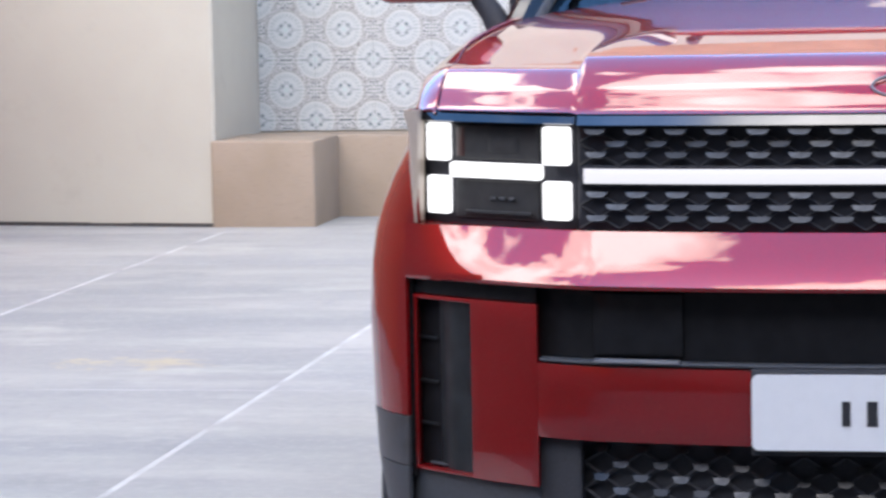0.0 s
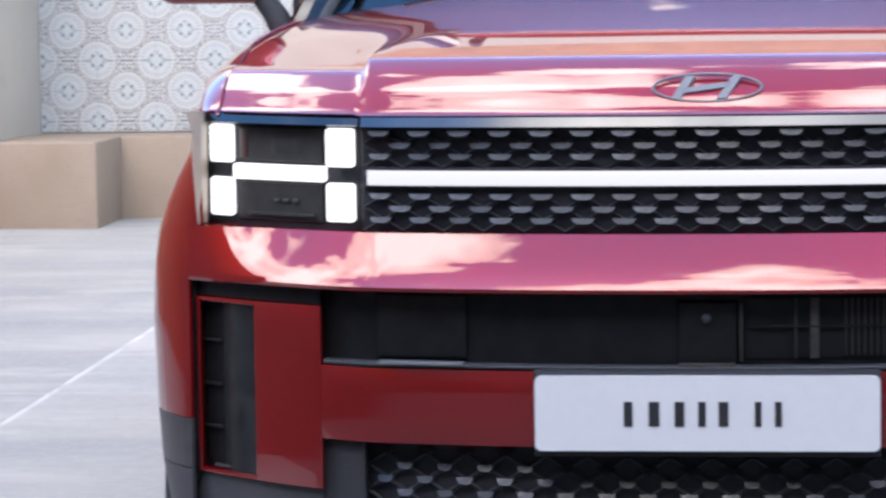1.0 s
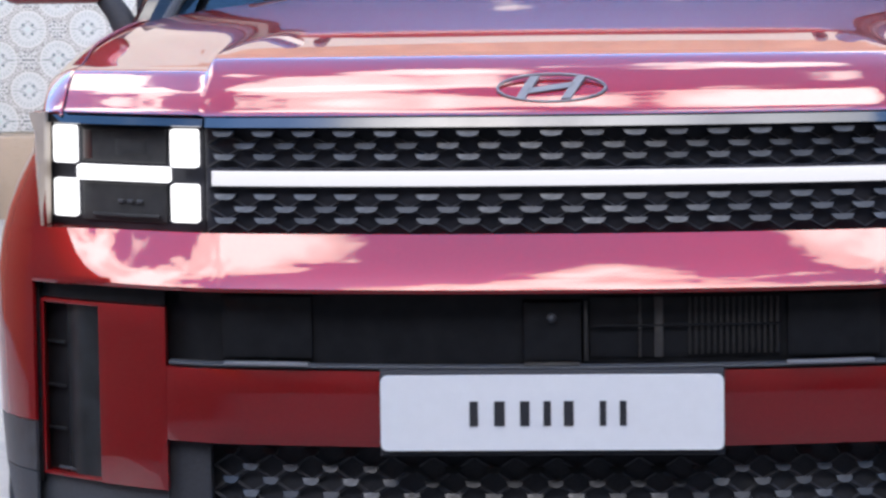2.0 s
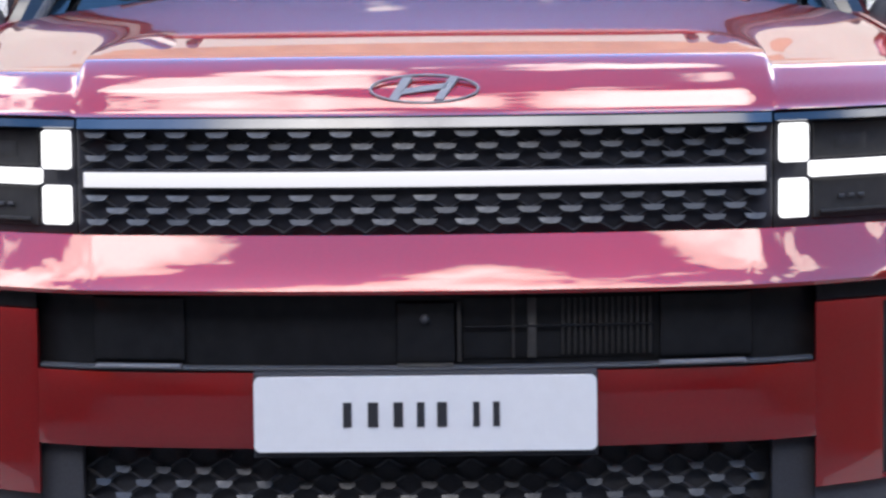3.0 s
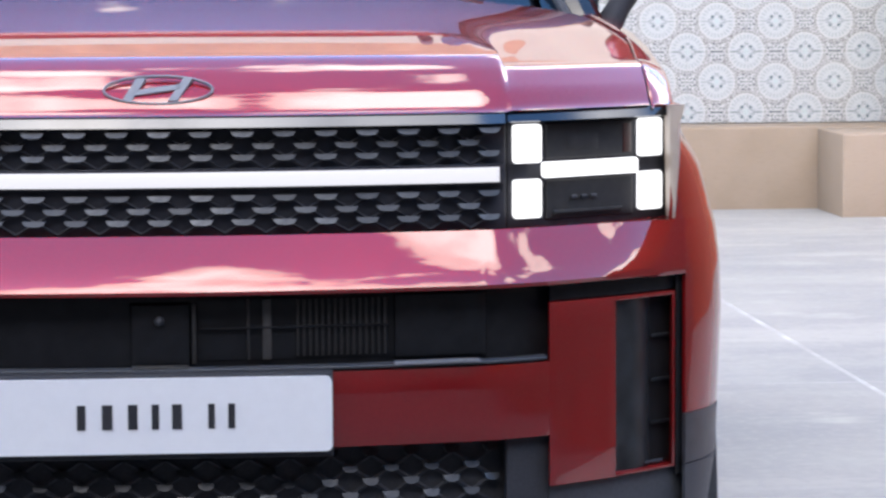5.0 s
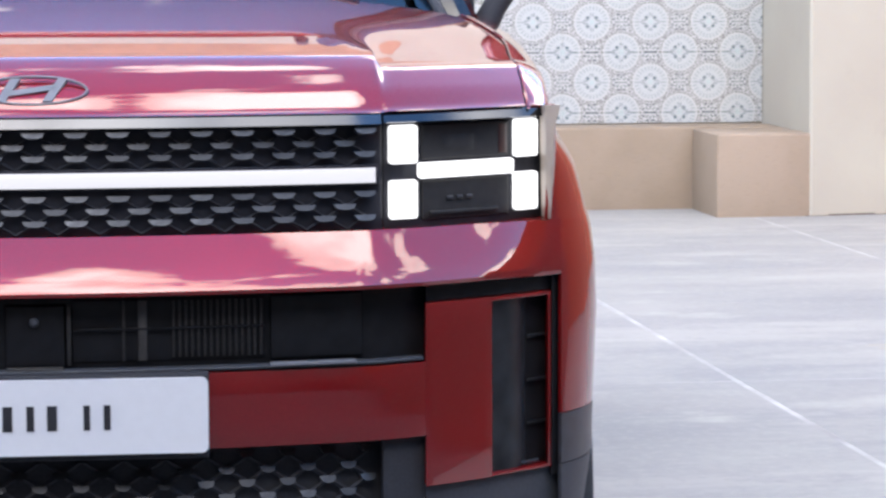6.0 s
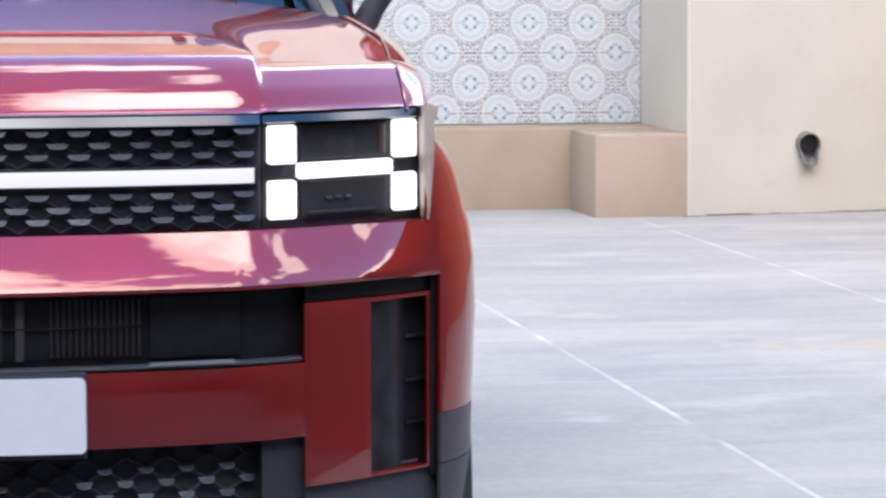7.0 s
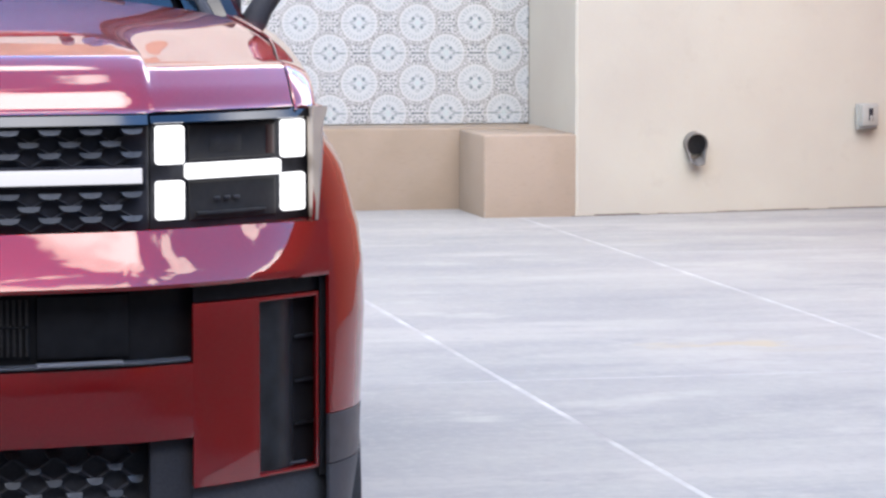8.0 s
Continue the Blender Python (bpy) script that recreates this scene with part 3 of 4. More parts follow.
# upper grille: backing, lattice studs and the light bar
grille = part("upper_grille", panel(CX - 0.541, CX + 0.541, 0.871, 1.0385, nose(0.076), 0.03, 40, 4, 0.003), GLOSS, car, "black mesh grille with smoked studs")


def stud_mesh(w, hgt, body):
    """A little scale: a bright bowl-shaped facet with a flat top, leaning out over a dark stem."""
    bm = bmesh.new()
    low = [(-0.40, -0.16), (-0.26, -0.44), (0.0, -0.50), (0.26, -0.44), (0.40, -0.16)]
    front = [bm.verts.new((-w / 2, -0.004, hgt / 2))] + [bm.verts.new((w * a, -0.0040 - 0.0052 * (0.5 - b), hgt * b)) for a, b in low] + [bm.verts.new((w / 2, -0.004, hgt / 2))]
    back = [bm.verts.new((v.co.x * 0.72, 0.016, v.co.z - 0.003)) for v in front]
    bm.faces.new(front).material_index = 0
    bm.faces.new(back[::-1]).material_index = 1
    for i in range(len(front)):
        j = (i + 1) % len(front)
        bm.faces.new((front[i], front[j], back[j], back[i])).material_index = 1
    bmesh.ops.recalc_face_normals(bm, faces=bm.faces)
    me = bpy.data.meshes.new("stud")
    bm.to_mesh(me)
    bm.free()
    me.materials.append(STUD)
    me.materials.append(body)
    return me


def put_studs(me, name, parent, spots, yo):
    for x, z in spots:
        ob = new(name, me)
        slope = 0.42 * x + (0.99 * math.sqrt(max(0.0, abs(x) - 0.5)) if abs(x) > 0.5 else 0) * (1 if x > 0 else -1)
        ob.matrix_world = Matrix.Translation((CX + x, Y0 + off(x) + yo, z)) @ Matrix.Rotation(math.atan(slope), 4, "Z")
        ob.parent = parent
        ob.matrix_parent_inverse = parent.matrix_world.inverted()


PITCH = 0.0636
spots = []
for z, ph in ((1.0304, 0), (1.0109, 0.5), (0.9936, 0), (0.9318, 0), (0.9124, 0.5), (0.8947, 0)):
    for i in range(-9, 10):
        x = (i + ph) * PITCH + 0.002
        if abs(x) < 0.528:
            spots.append((x, z))
scale_mesh = stud_mesh(0.037, 0.0088, BLACK)
put_studs(scale_mesh, "stud", grille, [p for p in spots if p[1] < 1.02], 0.068)
put_studs(scale_mesh, "stud", grille, [p for p in spots if p[1] > 1.02], 0.056)


def lattice(x0, x1, z0, z1, pitch, rows_z, yo, r):
    """Thin crossing ribs of a mesh grille, one joined mesh."""
    bm = bmesh.new()
    hz = rows_z
    n = int((x1 - x0) / pitch) + 8
    for sgn in (1, -1):
        for i in range(-8, n + 8):
            xa = x0 + i * pitch
            pts = []
            k = 0
            while z0 + k * hz <= z1 + 1e-6:
                x = xa + sgn * k * pitch / 2
                if x0 <= x <= x1:
                    pts.append((CX + x, Y0 + off(x) + yo, z0 + k * hz))
                k += 1
            if len(pts) > 1:
                tube(pts, r, 4, bm)
    return bm


for z0, z1 in ((0.9763, 1.0304), (0.8775, 0.9318)):
    part("mesh_rib", lattice(-0.535, 0.535, z0, z1, PITCH, (z1 - z0) / 3, 0.068, 0.0028), RIB, grille, "black crossing ribs", smooth=False)["kind"] = "stuff"

bar_bed = part("light_bar_bed", panel(CX - 0.537, CX + 0.537, 0.9435, 0.9775, nose(0.066), 0.03, 40, 2, 0.003), GLOSS, car)
part("light_bar", panel(CX - 0.5285, CX + 0.5285, 0.949, 0.9720, nose(0.054), 0.02, 40, 2, 0.005), BAR_WHITE, bar_bed, "lit white light bar")


# headlamps
def plaque(x0, x1, z0, z1, fy, depth, r):
    """A bent panel with round corners and a softened front edge."""
    bm = bmesh.new()
    rings = []
    for inset, back in ((0.0, depth), (0.0, 0.003), (0.0009, 0.0009), (0.003, 0.0)):
        ring = []
        for cx_, cz_, a0 in ((x1 - r, z1 - r, 0), (x0 + r, z1 - r, 90), (x0 + r, z0 + r, 180), (x1 - r, z0 + r, 270)):
            for k in range(7):
                t = radians(a0 + 15 * k)
                x, z = cx_ + (r - inset) * math.cos(t), cz_ + (r - inset) * math.sin(t)
                ring.append(bm.verts.new((x, fy(x, z) + back, z)))
        rings.append(ring)
    for p, q in zip(rings, rings[1:]):
        for k in range(len(p)):
            bm.faces.new((p[k], p[(k + 1) % len(p)], q[(k + 1) % len(p)], q[k]))
    bm.faces.new(rings[0][::-1])
    xm, zm = (x0 + x1) / 2, (z0 + z1) / 2
    mid = bm.verts.new((xm, fy(xm, zm), zm))
    last = rings[-1]
    for k in range(len(last)):
        bm.faces.new((last[k], last[(k + 1) % len(last)], mid))
    return bm


def headlamp(s):
    a, b = sorted((s * 0.5425, s * 0.823))
    lamp = part("headlamp", panel(CX + a, CX + b, 0.871, lambda x: 1.041 + 0.004 * smooth01((abs(x - CX) - 0.54) / 0.3), nose(0.085), 0.05, 24, 4, 0.004), GLOSS, car, "black headlamp with lit white H-shaped light")

    def piece(x0, x1, z0, z1, mat, name, yo, r=0.006, lab="", dep=0.03):
        p0, p1 = sorted((s * x0, s * x1))
        if mat is LAMP_WHITE:
            part(name, plaque(CX + p0, CX + p1, z0, z1, nose(yo), dep, r), mat, lamp, lab)
        else:
            part(name, panel(CX + p0, CX + p1, z0, z1, nose(yo), dep, 8, 4, r), mat, lamp, lab)
    piece(0.5515, 0.5985, 0.9760, 1.0360, LAMP_WHITE, "light_block", 0.060, 0.005, "lit white block")
    piece(0.5515, 0.5985, 0.8895, 0.9495, LAMP_WHITE, "light_block", 0.060, 0.005, "lit white block")
    piece(0.7680, 0.8120, 0.9770, 1.0375, LAMP_WHITE, "light_block", 0.060, 0.005, "lit white block")
    piece(0.7680, 0.8120, 0.8905, 0.9515, LAMP_WHITE, "light_block", 0.060, 0.005, "lit white block")
    piece(0.6000, 0.7670, 0.9515, 0.9755, LAMP_WHITE, "cross_light", 0.057, 0.0045, "lit white cross light")
    # near-black panels stand in for the shade in the lamp's recesses
    piece(0.607, 0.760, 0.9800, 1.0360, CAVITY, "upper_recess", 0.078, 0.004)
    piece(0.607, 0.760, 0.8850, 0.9470, CAVITY, "lower_recess", 0.078, 0.004)
    piece(0.640, 0.700, 0.9900, 1.0200, CAVITY, "reflector_cup", 0.074, 0.01)
    piece(0.741, 0.757, 0.9840, 1.0320, RED_REFLECTOR, "side_wall", 0.0765, 0.003)
    for x0 in (0.650, 0.667, 0.684):
        piece(x0, x0 + 0.010, 0.9160, 0.9215, CLAD, "lamp_lens", 0.071, 0.002, "small grey projector lens", 0.01)
    piece(0.62, 0.74, 0.8930, 0.8990, CAVITY, "shelf", 0.070, 0.002)
    return lamp


LAMPS = {s: headlamp(s) for s in (-1, 1)}

# black middle intake with radar covers, camera and louvres
intake = part("middle_intake", panel(CX - 0.856, CX + 0.856, lambda x: 0.661 if abs(x - CX) < 0.62 else 0.44, 0.7885, nose(0.050), 0.05, 80, 6, 0.003), INTAKE, car, "glossy black intake band")
for x0, x1 in ((-0.515, -0.370), (0.360, 0.505)):
    part("radar_cover", panel(CX + x0, CX + x1, 0.682, 0.782, nose(0.040), 0.02, 10, 2, 0.005), INTAKE, intake, "plain gloss black cover")
part("camera_mount", panel(CX - 0.045, CX + 0.048, 0.676, 0.775, nose(0.036), 0.02, 6, 2, 0.01), INTAKE, intake)
bm = bmesh.new()
bmesh.ops.create_uvsphere(bm, u_segments=16, v_segments=10, radius=0.0075)
bm.transform(Matrix.Translation((CX, Y0 + 0.033, 0.748)))
part("camera_lens", bm, CLAD, intake, "small round camera lens")
part("bay", panel(CX + 0.056, CX + 0.352, 0.684, 0.780, nose(0.046), 0.02, 8, 2, 0.003), INTAKE, intake)
for k in range(15):
    x0 = 0.209 + k * 0.0096
    part("louvre", panel(CX + x0, CX + x0 + 0.0036, 0.690, 0.776, nose(0.040), 0.006, 1, 1, 0.001), FIN, intake)
for x0, w in ((0.133, 0.004), (0.157, 0.013)):
    part("upright", panel(CX + x0, CX + x0 + w, 0.686, 0.778, nose(0.038), 0.008, 2, 1, 0.001), STAY if w > 0.01 else FIN, intake)
part("crossbar", panel(CX + 0.062, CX + 0.352, 0.7330, 0.7370, nose(0.0375), 0.008, 8, 1, 0.001), INTAKE, intake)
part("mount_edge", panel(CX + 0.0495, CX + 0.0555, 0.682, 0.772, nose(0.035), 0.012, 2, 2, 0.001), FIN, intake)
# added paler strip paints the highlight on the intake's lower edge
part("mount_edge", panel(CX - 0.042, CX + 0.043, 0.6770, 0.6805, nose(0.012), 0.02, 6, 1, 0.001), STAY, intake, "thin grey strip for the edge highlight under the camera")
part("lower_edge", panel(CX - 0.600, CX + 0.600, 0.6715, 0.6765, nose(0.010), 0.03, 40, 1, 0.002), CLAD, intake, "thin grey edge of the intake")
for x0, x1 in ((-0.508, -0.374), (0.358, 0.492)):
    part("bright_edge", panel(CX + x0, CX + x1, 0.6745, 0.6800, nose(0.005), 0.02, 10, 1, 0.002), CHROME, intake, "thin silver strip")

# red lower bumper: middle panel and the two uprights with their vents
part("lower_bumper", panel(CX - 0.608, CX + 0.608, 0.551, 0.668, nose(0.0142), 0.04, 48, 3, 0.0004), PAINT, car, "red lower bumper panel")


def upright(s):
    def piece(x0, x1, z0, z1, mat, name, yo, parent, r=0.003, lab="", dep=0.04, nx=8):
        p0, p1 = sorted((s * x0, s * x1))
        return part(name, panel(CX + p0, CX + p1, z0, z1, nose(yo), dep, nx, 6, r), mat, parent, lab)

    # the inner edge of the vent's opening and the outer edge of its red rim
    xi, xo = (0.7195, 0.8290) if s > 0 else (0.7240, 0.8345)
    u = piece(0.6050, xi, 0.4705, 0.7595, PAINT, "bumper_upright", 0.0138, car, 0.0003, "red upright of the lower bumper")
    f = piece(xo + 0.0005, 0.858, 0.455, 0.7885, INTAKE, "vent_surround", 0.016, car, 0.004, "black surround of the side vent")
    piece(0.6065, 0.842, 0.7597, 0.7880, INTAKE, "surround_top", 0.026, f)
    piece(xi, xo, 0.4705, 0.4765, PAINT, "red_rim", 0.016, u, 0.002, "thin red rim")
    piece(xi, xo, 0.7525, 0.7590, PAINT, "red_rim", 0.016, u, 0.002, "thin red rim")
    piece(xo - 0.006, xo, 0.4705, 0.7590, PAINT, "red_rim", 0.016, u, 0.002, "thin red rim")
    v = piece(xi, xo - 0.0055, 0.476, 0.753, VENT, "air_vent", 0.055, car, 0.002, "tall narrow air vent with a grey deflector")
    # the deflector stands across the inner half of the opening
    rows = []
    for i in range(9):
        k = i / 8
        x = s * (xi + 0.0025 + 0.061 * k)
        y = Y0 + off(x) + 0.030 + 0.012 * k - 0.012 * math.sin(math.pi * k ** 1.4)
        rows.append([(CX + x, y, 0.4765 + (0.7525 - 0.4765) * j / 6) for j in range(7)])
    part("deflector", shell(rows, (0, 0.006, 0)), DEFLECT, v, "grey upright deflector")
    for z in (0.542, 0.612, 0.684):
        piece(xo - 0.040, xo - 0.0065, z, z + 0.004, DEFLECT, "slat", 0.040, v, 0.001, "", 0.02, 3)
    piece(0.776, 0.808, 0.4800, 0.4835, CLAD, "bright_edge", 0.030, v, 0.001, "thin silver strip", 0.01, 4)
    # black cheek beside the lower grille
    piece(0.535, 0.6080, 0.30, 0.549, BLACK, "cheek", 0.034, car, 0.004, "black plastic cheek of the lower grille")
    piece(0.6045, 0.860, 0.24, 0.472, CLAD, "lower_cladding", 0.030, car, 0.006, "grey-black lower cladding")


for s in (-1, 1):
    upright(s)

lower_grille = part("lower_grille", panel(CX - 0.537, CX + 0.537, 0.25, 0.549, nose(0.075), 0.03, 40, 4, 0.003), BLACK, car, "black mesh lower grille")
spots = []
for j in range(11):
    z = 0.5335 - (0.0035 if j else 0.0) - j * 0.0212
    for i in range(-10, 11):
        x = (i + 0.5 * (j % 2)) * 0.0636 + 0.004
        if abs(x) < 0.525:
            spots.append((x, z))
put_studs(stud_mesh(0.027, 0.0105, CLAD), "stud", lower_grille, spots, 0.066)
part("mesh_rib", lattice(-0.535, 0.535, 0.2550, 0.5460, 0.0636, 0.0212, 0.066, 0.0036), BLACK, lower_grille, "black crossing ribs", smooth=False)["kind"] = "stuff"
part("chin", panel(CX - 0.84, CX + 0.84, 0.20, 0.262, nose(0.05), 0.12, 40, 3, 0.01), CLAD, car, "dark chin under the bumper")

# plate, a show plate with plain bars
plate = part("plate", box(CX - 0.2605, CX + 0.2605, Y0 - 0.006, Y0 + 0.006, 0.5505, 0.6650, 0.0), WHITE, car, "white plate with dark lettering bars")
bm = bmesh.new()
corner, rad = [], 0.010
for cx_, cz_, a0 in ((0.2505, 0.655, 0), (-0.2505, 0.655, 90), (-0.2505, 0.5605, 180), (0.2505, 0.5605, 270)):
    for k in range(6):
        a = radians(a0 + 18 * k)
        corner.append((CX + cx_ + rad * math.cos(a), cz_ + rad * math.sin(a)))
prev = None
for y in (Y0 - 0.006, Y0 + 0.004):
    ring = [bm.verts.new((x, y, z)) for x, z in corner]
    if prev:
        for k in range(len(ring)):
            bm.faces.new((prev[k], prev[(k + 1) % len(ring)], ring[(k + 1) % len(ring)], ring[k]))
        bm.faces.new(ring)
    else:
        bm.faces.new(ring[::-1])
    prev = ring
bmesh.ops.recalc_face_normals(bm, faces=bm.faces)
bm.to_mesh(plate.data)
bm.free()
part("plate_base", panel(CX - 0.262, CX + 0.262, 0.540, 0.672, lambda x, z: Y0 + 0.0045, 0.03, 4, 2, 0.006), BLACK, plate, "black plate holder")
for x0, x1 in ((-0.131, -0.106), (-0.095, -0.064), (-0.055, -0.027), (-0.018, 0.004), (0.011, 0.040), (0.068, 0.087), (0.098, 0.118)):
    wid = (x1 - x0) * 0.52
    mid = (x0 + x1) / 2
    part("dark_bar", box(CX + mid - wid / 2, CX + mid + wid / 2, Y0 - 0.0072, Y0 - 0.005, 0.588, 0.626), INK, plate, smooth=False)

# corners and fenders
WIDE = [(0.20, 0.892), (0.387, 0.922), (0.47, 0.938), (0.56, 0.945), (0.709, 0.950), (0.79, 0.946), (0.854, 0.937), (0.90, 0.923), (0.95, 0.900), (1.00, 0.868), (1.05, 0.850), (1.10, 0.835)]
SWELL = [(0.30, -0.003), (0.47, -0.006), (0.56, -0.010), (0.70, -0.008), (0.80, -0.006), (0.889, -0.005), (0.934, 0.002), (0.967, 0.008), (1.00, 0.005), (1.05, 0.0)]   # the right flank against the left
ARCH_Y, HUB_Y, HUB_Z = 5.12, 5.50, 0.375


def skin_path(z, t, s):
    """A point of the flank at height z: t 0..1 from the front edge to the wheel arch, 1..2 back to the door."""
    W, B = lerp_table(WIDE, z) + (lerp_table(SWELL, z) if s > 0 else 0.0), lerp_table(SIDE, z)
    fit_band = lerp_table([(0.789, 0.001), (0.803, 0.0004), (0.84, 0.005), (0.873, 0.011)], z)
    xa, yb = 0.846 if z < 0.8755 else lerp_table([(0.877, 0.8215), (0.93, 0.8245), (1.00, 0.8285), (1.06, 0.8300)], z), ARCH_Y + 0.03
    ya = Y0 + off(xa) + fit_band
    if t <= 1:
        cx_, cy_ = max(W - 0.004, xa + 0.002), ya + 0.085
        return ((1 - t) ** 2 * xa + 2 * t * (1 - t) * cx_ + t * t * W, (1 - t) ** 2 * ya + 2 * t * (1 - t) * cy_ + t * t * yb)
    u = t - 1
    return (W + (max(B, W) - W) * smooth01(u), yb + (6.335 - yb) * u)


SIDE = [(0.30, 0.905), (0.42, 0.925), (0.60, 0.938), (0.80, 0.942), (1.00, 0.930), (1.10, 0.918), (1.165, 0.895)]


def shoulder(y):
    """The fender's upper edge: x and z at y."""
    return (lerp_table([(4.93, 0.831), (5.05, 0.842), (5.2, 0.856), (5.5, 0.881), (5.8, 0.902), (6.1, 0.912), (6.35, 0.908)], y),
            lerp_table([(4.93, 1.064), (4.97, 1.080), (5.03, 1.098), (5.1, 1.110), (5.3, 1.124), (5.5, 1.132), (6.1, 1.166), (6.35, 1.180)], y))


def flank(s, zlo, zhi, nz, mat, name, lab, tmax):
    ts_ = [i / 14 for i in range(15)] + [1 + i / 24 for i in range(1, 25)]
    ts_ = [t for t in ts_ if t <= tmax]
    bm = bmesh.new()
    vs = []
    for t in ts_:
        col = []
        for j in range(nz + 1):
            v = j / nz
            z = zlo + (zhi - zlo) * v
            if zhi > 1.0:
                y_here = skin_path(z, t, s)[1]
                top = min(1.155, shoulder(max(4.98, y_here))[1] - 0.022)
                z = zlo + (top - zlo) * v
                if abs(z - 0.8768) < 0.5 * (top - zlo) / nz:
                    z = 0.8768
            x, y = skin_path(z, t, s)
            if z == 0.8768:
                y += 0.0025 * (1 - smooth01(t / 0.1))
            if zhi > 1.0:
                sx = shoulder(max(4.93, y))[0] + 0.004
                if v > 0.86:
                    q = smooth01((v - 0.86) / 0.14)
                    x = x * (1 - q) + min(x, sx) * q if y > 5.1 else x * (1 - q) + sx * q
            col.append(bm.verts.new((CX + s * x, y, z)))
        vs.append(col)
    for a_, b_ in zip(vs, vs[1:]):
        for j in range(nz):
            c = (a_[j].co + a_[j + 1].co + b_[j].co + b_[j + 1].co) / 4
            if (c.y - HUB_Y) ** 2 + (c.z - HUB_Z + 0.02) ** 2 < 0.41 ** 2 or (c.z < 0.78 and c.y > HUB_Y):
                continue
            bm.faces.new((a_[j], a_[j + 1], b_[j + 1], b_[j]))
    bmesh.ops.delete(bm, geom=[v for v in bm.verts if not v.link_faces], context="VERTS")
    bmesh.ops.recalc_face_normals(bm, faces=bm.faces)
    bmesh.ops.solidify(bm, geom=bm.faces[:], thickness=0.006)
    return part(name, bm, mat, car, lab)


def fender_cap(s):
    rows = []
    for st in [0, 0.006, 0.014, 0.03] + [0.05 + 1.38 * i / 40 for i in range(41)]:
        k = smooth01(st / 0.9)
        hx = HOOD_X + 0.035 * smooth01((st - 0.1) / 0.6) + 0.004
        hz = hood_point(0.79, min(st, 1.21))
        ys = Y0 + 0.05 + off(0.83) * (1 - 0.55 * k) + st
        sx = shoulder(ys)[0]
        sz = lerp_table([(0, 1.058), (0.012, 1.062), (0.05, 1.082), (0.10, 1.101), (0.16, 1.112), (0.4, 1.124), (0.6, 1.133), (1.2, 1.166), (1.43, 1.180)], st)
        sec = [(hx, hz - 0.006 - 0.03 * min(1.0, st / 0.06)), (hx, hz - 0.004), (hx + 0.003, hz - 0.001)]
        for u in (0.35, 0.7):
            sec.append((hx + (sx - 0.012 - hx) * u, hz + (sz - hz) * u + 0.0015))
        sec += [(sx - 0.008, sz - 0.001), (sx - 0.002, sz - 0.006), (sx + 0.002, sz - 0.014), (sx + 0.004, sz - 0.024)]
        rows.append([(CX + s * x, Y0 + 0.05 + off(x) * (1 - 0.55 * k) + st, z) for x, z in sec])
    bm, _ = grid(rows)
    bmesh.ops.recalc_face_normals(bm, faces=bm.faces)
    bmesh.ops.solidify(bm, geom=bm.faces[:], thickness=0.005)
    part("fender_top", bm, PAINT, car, "red upper edge of the fender")


def lamp_side(s):
    """The outer side of the lamp housing, from the lamp's face round the corner onto the fender."""
    rows = []
    for j in range(17):
        z = 0.877 + (1.060 - 0.877) * j / 16
        reach = lerp_table([(0.877, 0.0), (0.93, 0.012), (0.98, 0.035), (1.02, 0.07), (1.06, 0.08)], z)
        pts = []
        for k in range(6):
            x, y = skin_path(z, reach * k / 5, s)
            if z > 1.02:
                q = smooth01((z - 1.02) / 0.04)
                x = x * (1 - q) + (shoulder(max(4.98, y))[0] + 0.003) * q
            pts.append((x + 0.003, y - 0.0075))
        yf = Y0 + off(0.816)
        lean = 0.0030 * (1 - j / 16) ** 1.3
        row = [(x + lean, yf + d) for x, d in ((0.8172, 0.072), (0.8173, 0.050), (0.8175, 0.034), (0.8177, 0.028), (0.8182, 0.023), (0.8194, 0.020))] + pts
        rows.append([(CX + s * x, y, z) for x, y in row])
    part("lamp_side", shell(rows, (s * 0.002, 0.008, 0)), LAMP_SIDE, LAMPS[s], "pale wrap-round lamp side")


for s in (-1, 1):
    lamp_side(s)
    flank(s, 0.558, 1.10, 34, PAINT, "fender", "red front fender and bumper corner", 2.0)
    flank(s, 0.4755, 0.5565, 6, CORNER, "corner_cladding", "blue-grey cladding round the corner", 1.0)
    flank(s, 0.20, 0.4735, 14, CLAD, "corner_cladding", "grey-black lower cladding round the corner", 1.0)
    fender_cap(s)
    # wheel arch moulding
    for hub in (HUB_Y, HUB_Y + 2.815):
        rows = []
        for k in range(25):
            a = math.pi * k / 24
            ro = []
            for rad_, xx in ((0.400, 0.88), (0.400, 0.926), (0.405, 0.931), (0.43, 0.931), (0.44, 0.928), (0.44, 0.88)):
                ro.append((CX + s * xx, hub - rad_ * math.cos(a), HUB_Z - 0.02 + rad_ * math.sin(a)))
            rows.append(ro)
        bm, _ = grid(rows, close=True)
        bmesh.ops.holes_fill(bm, edges=bm.edges)
        part("arch_moulding", bm, CLAD, car, "grey-black wheel arch moulding")

# body sides, doors, cabin


def side_rows(s, ya, yb, z0, z1, ny=10, nz=12, out=0.0):
    return [[(CX + s * (lerp_table(SIDE, z0 + (z1 - z0) * j / nz) + out), ya + (yb - ya) * i / ny, z0 + (z1 - z0) * j / nz) for j in range(nz + 1)] for i in range(ny + 1)]


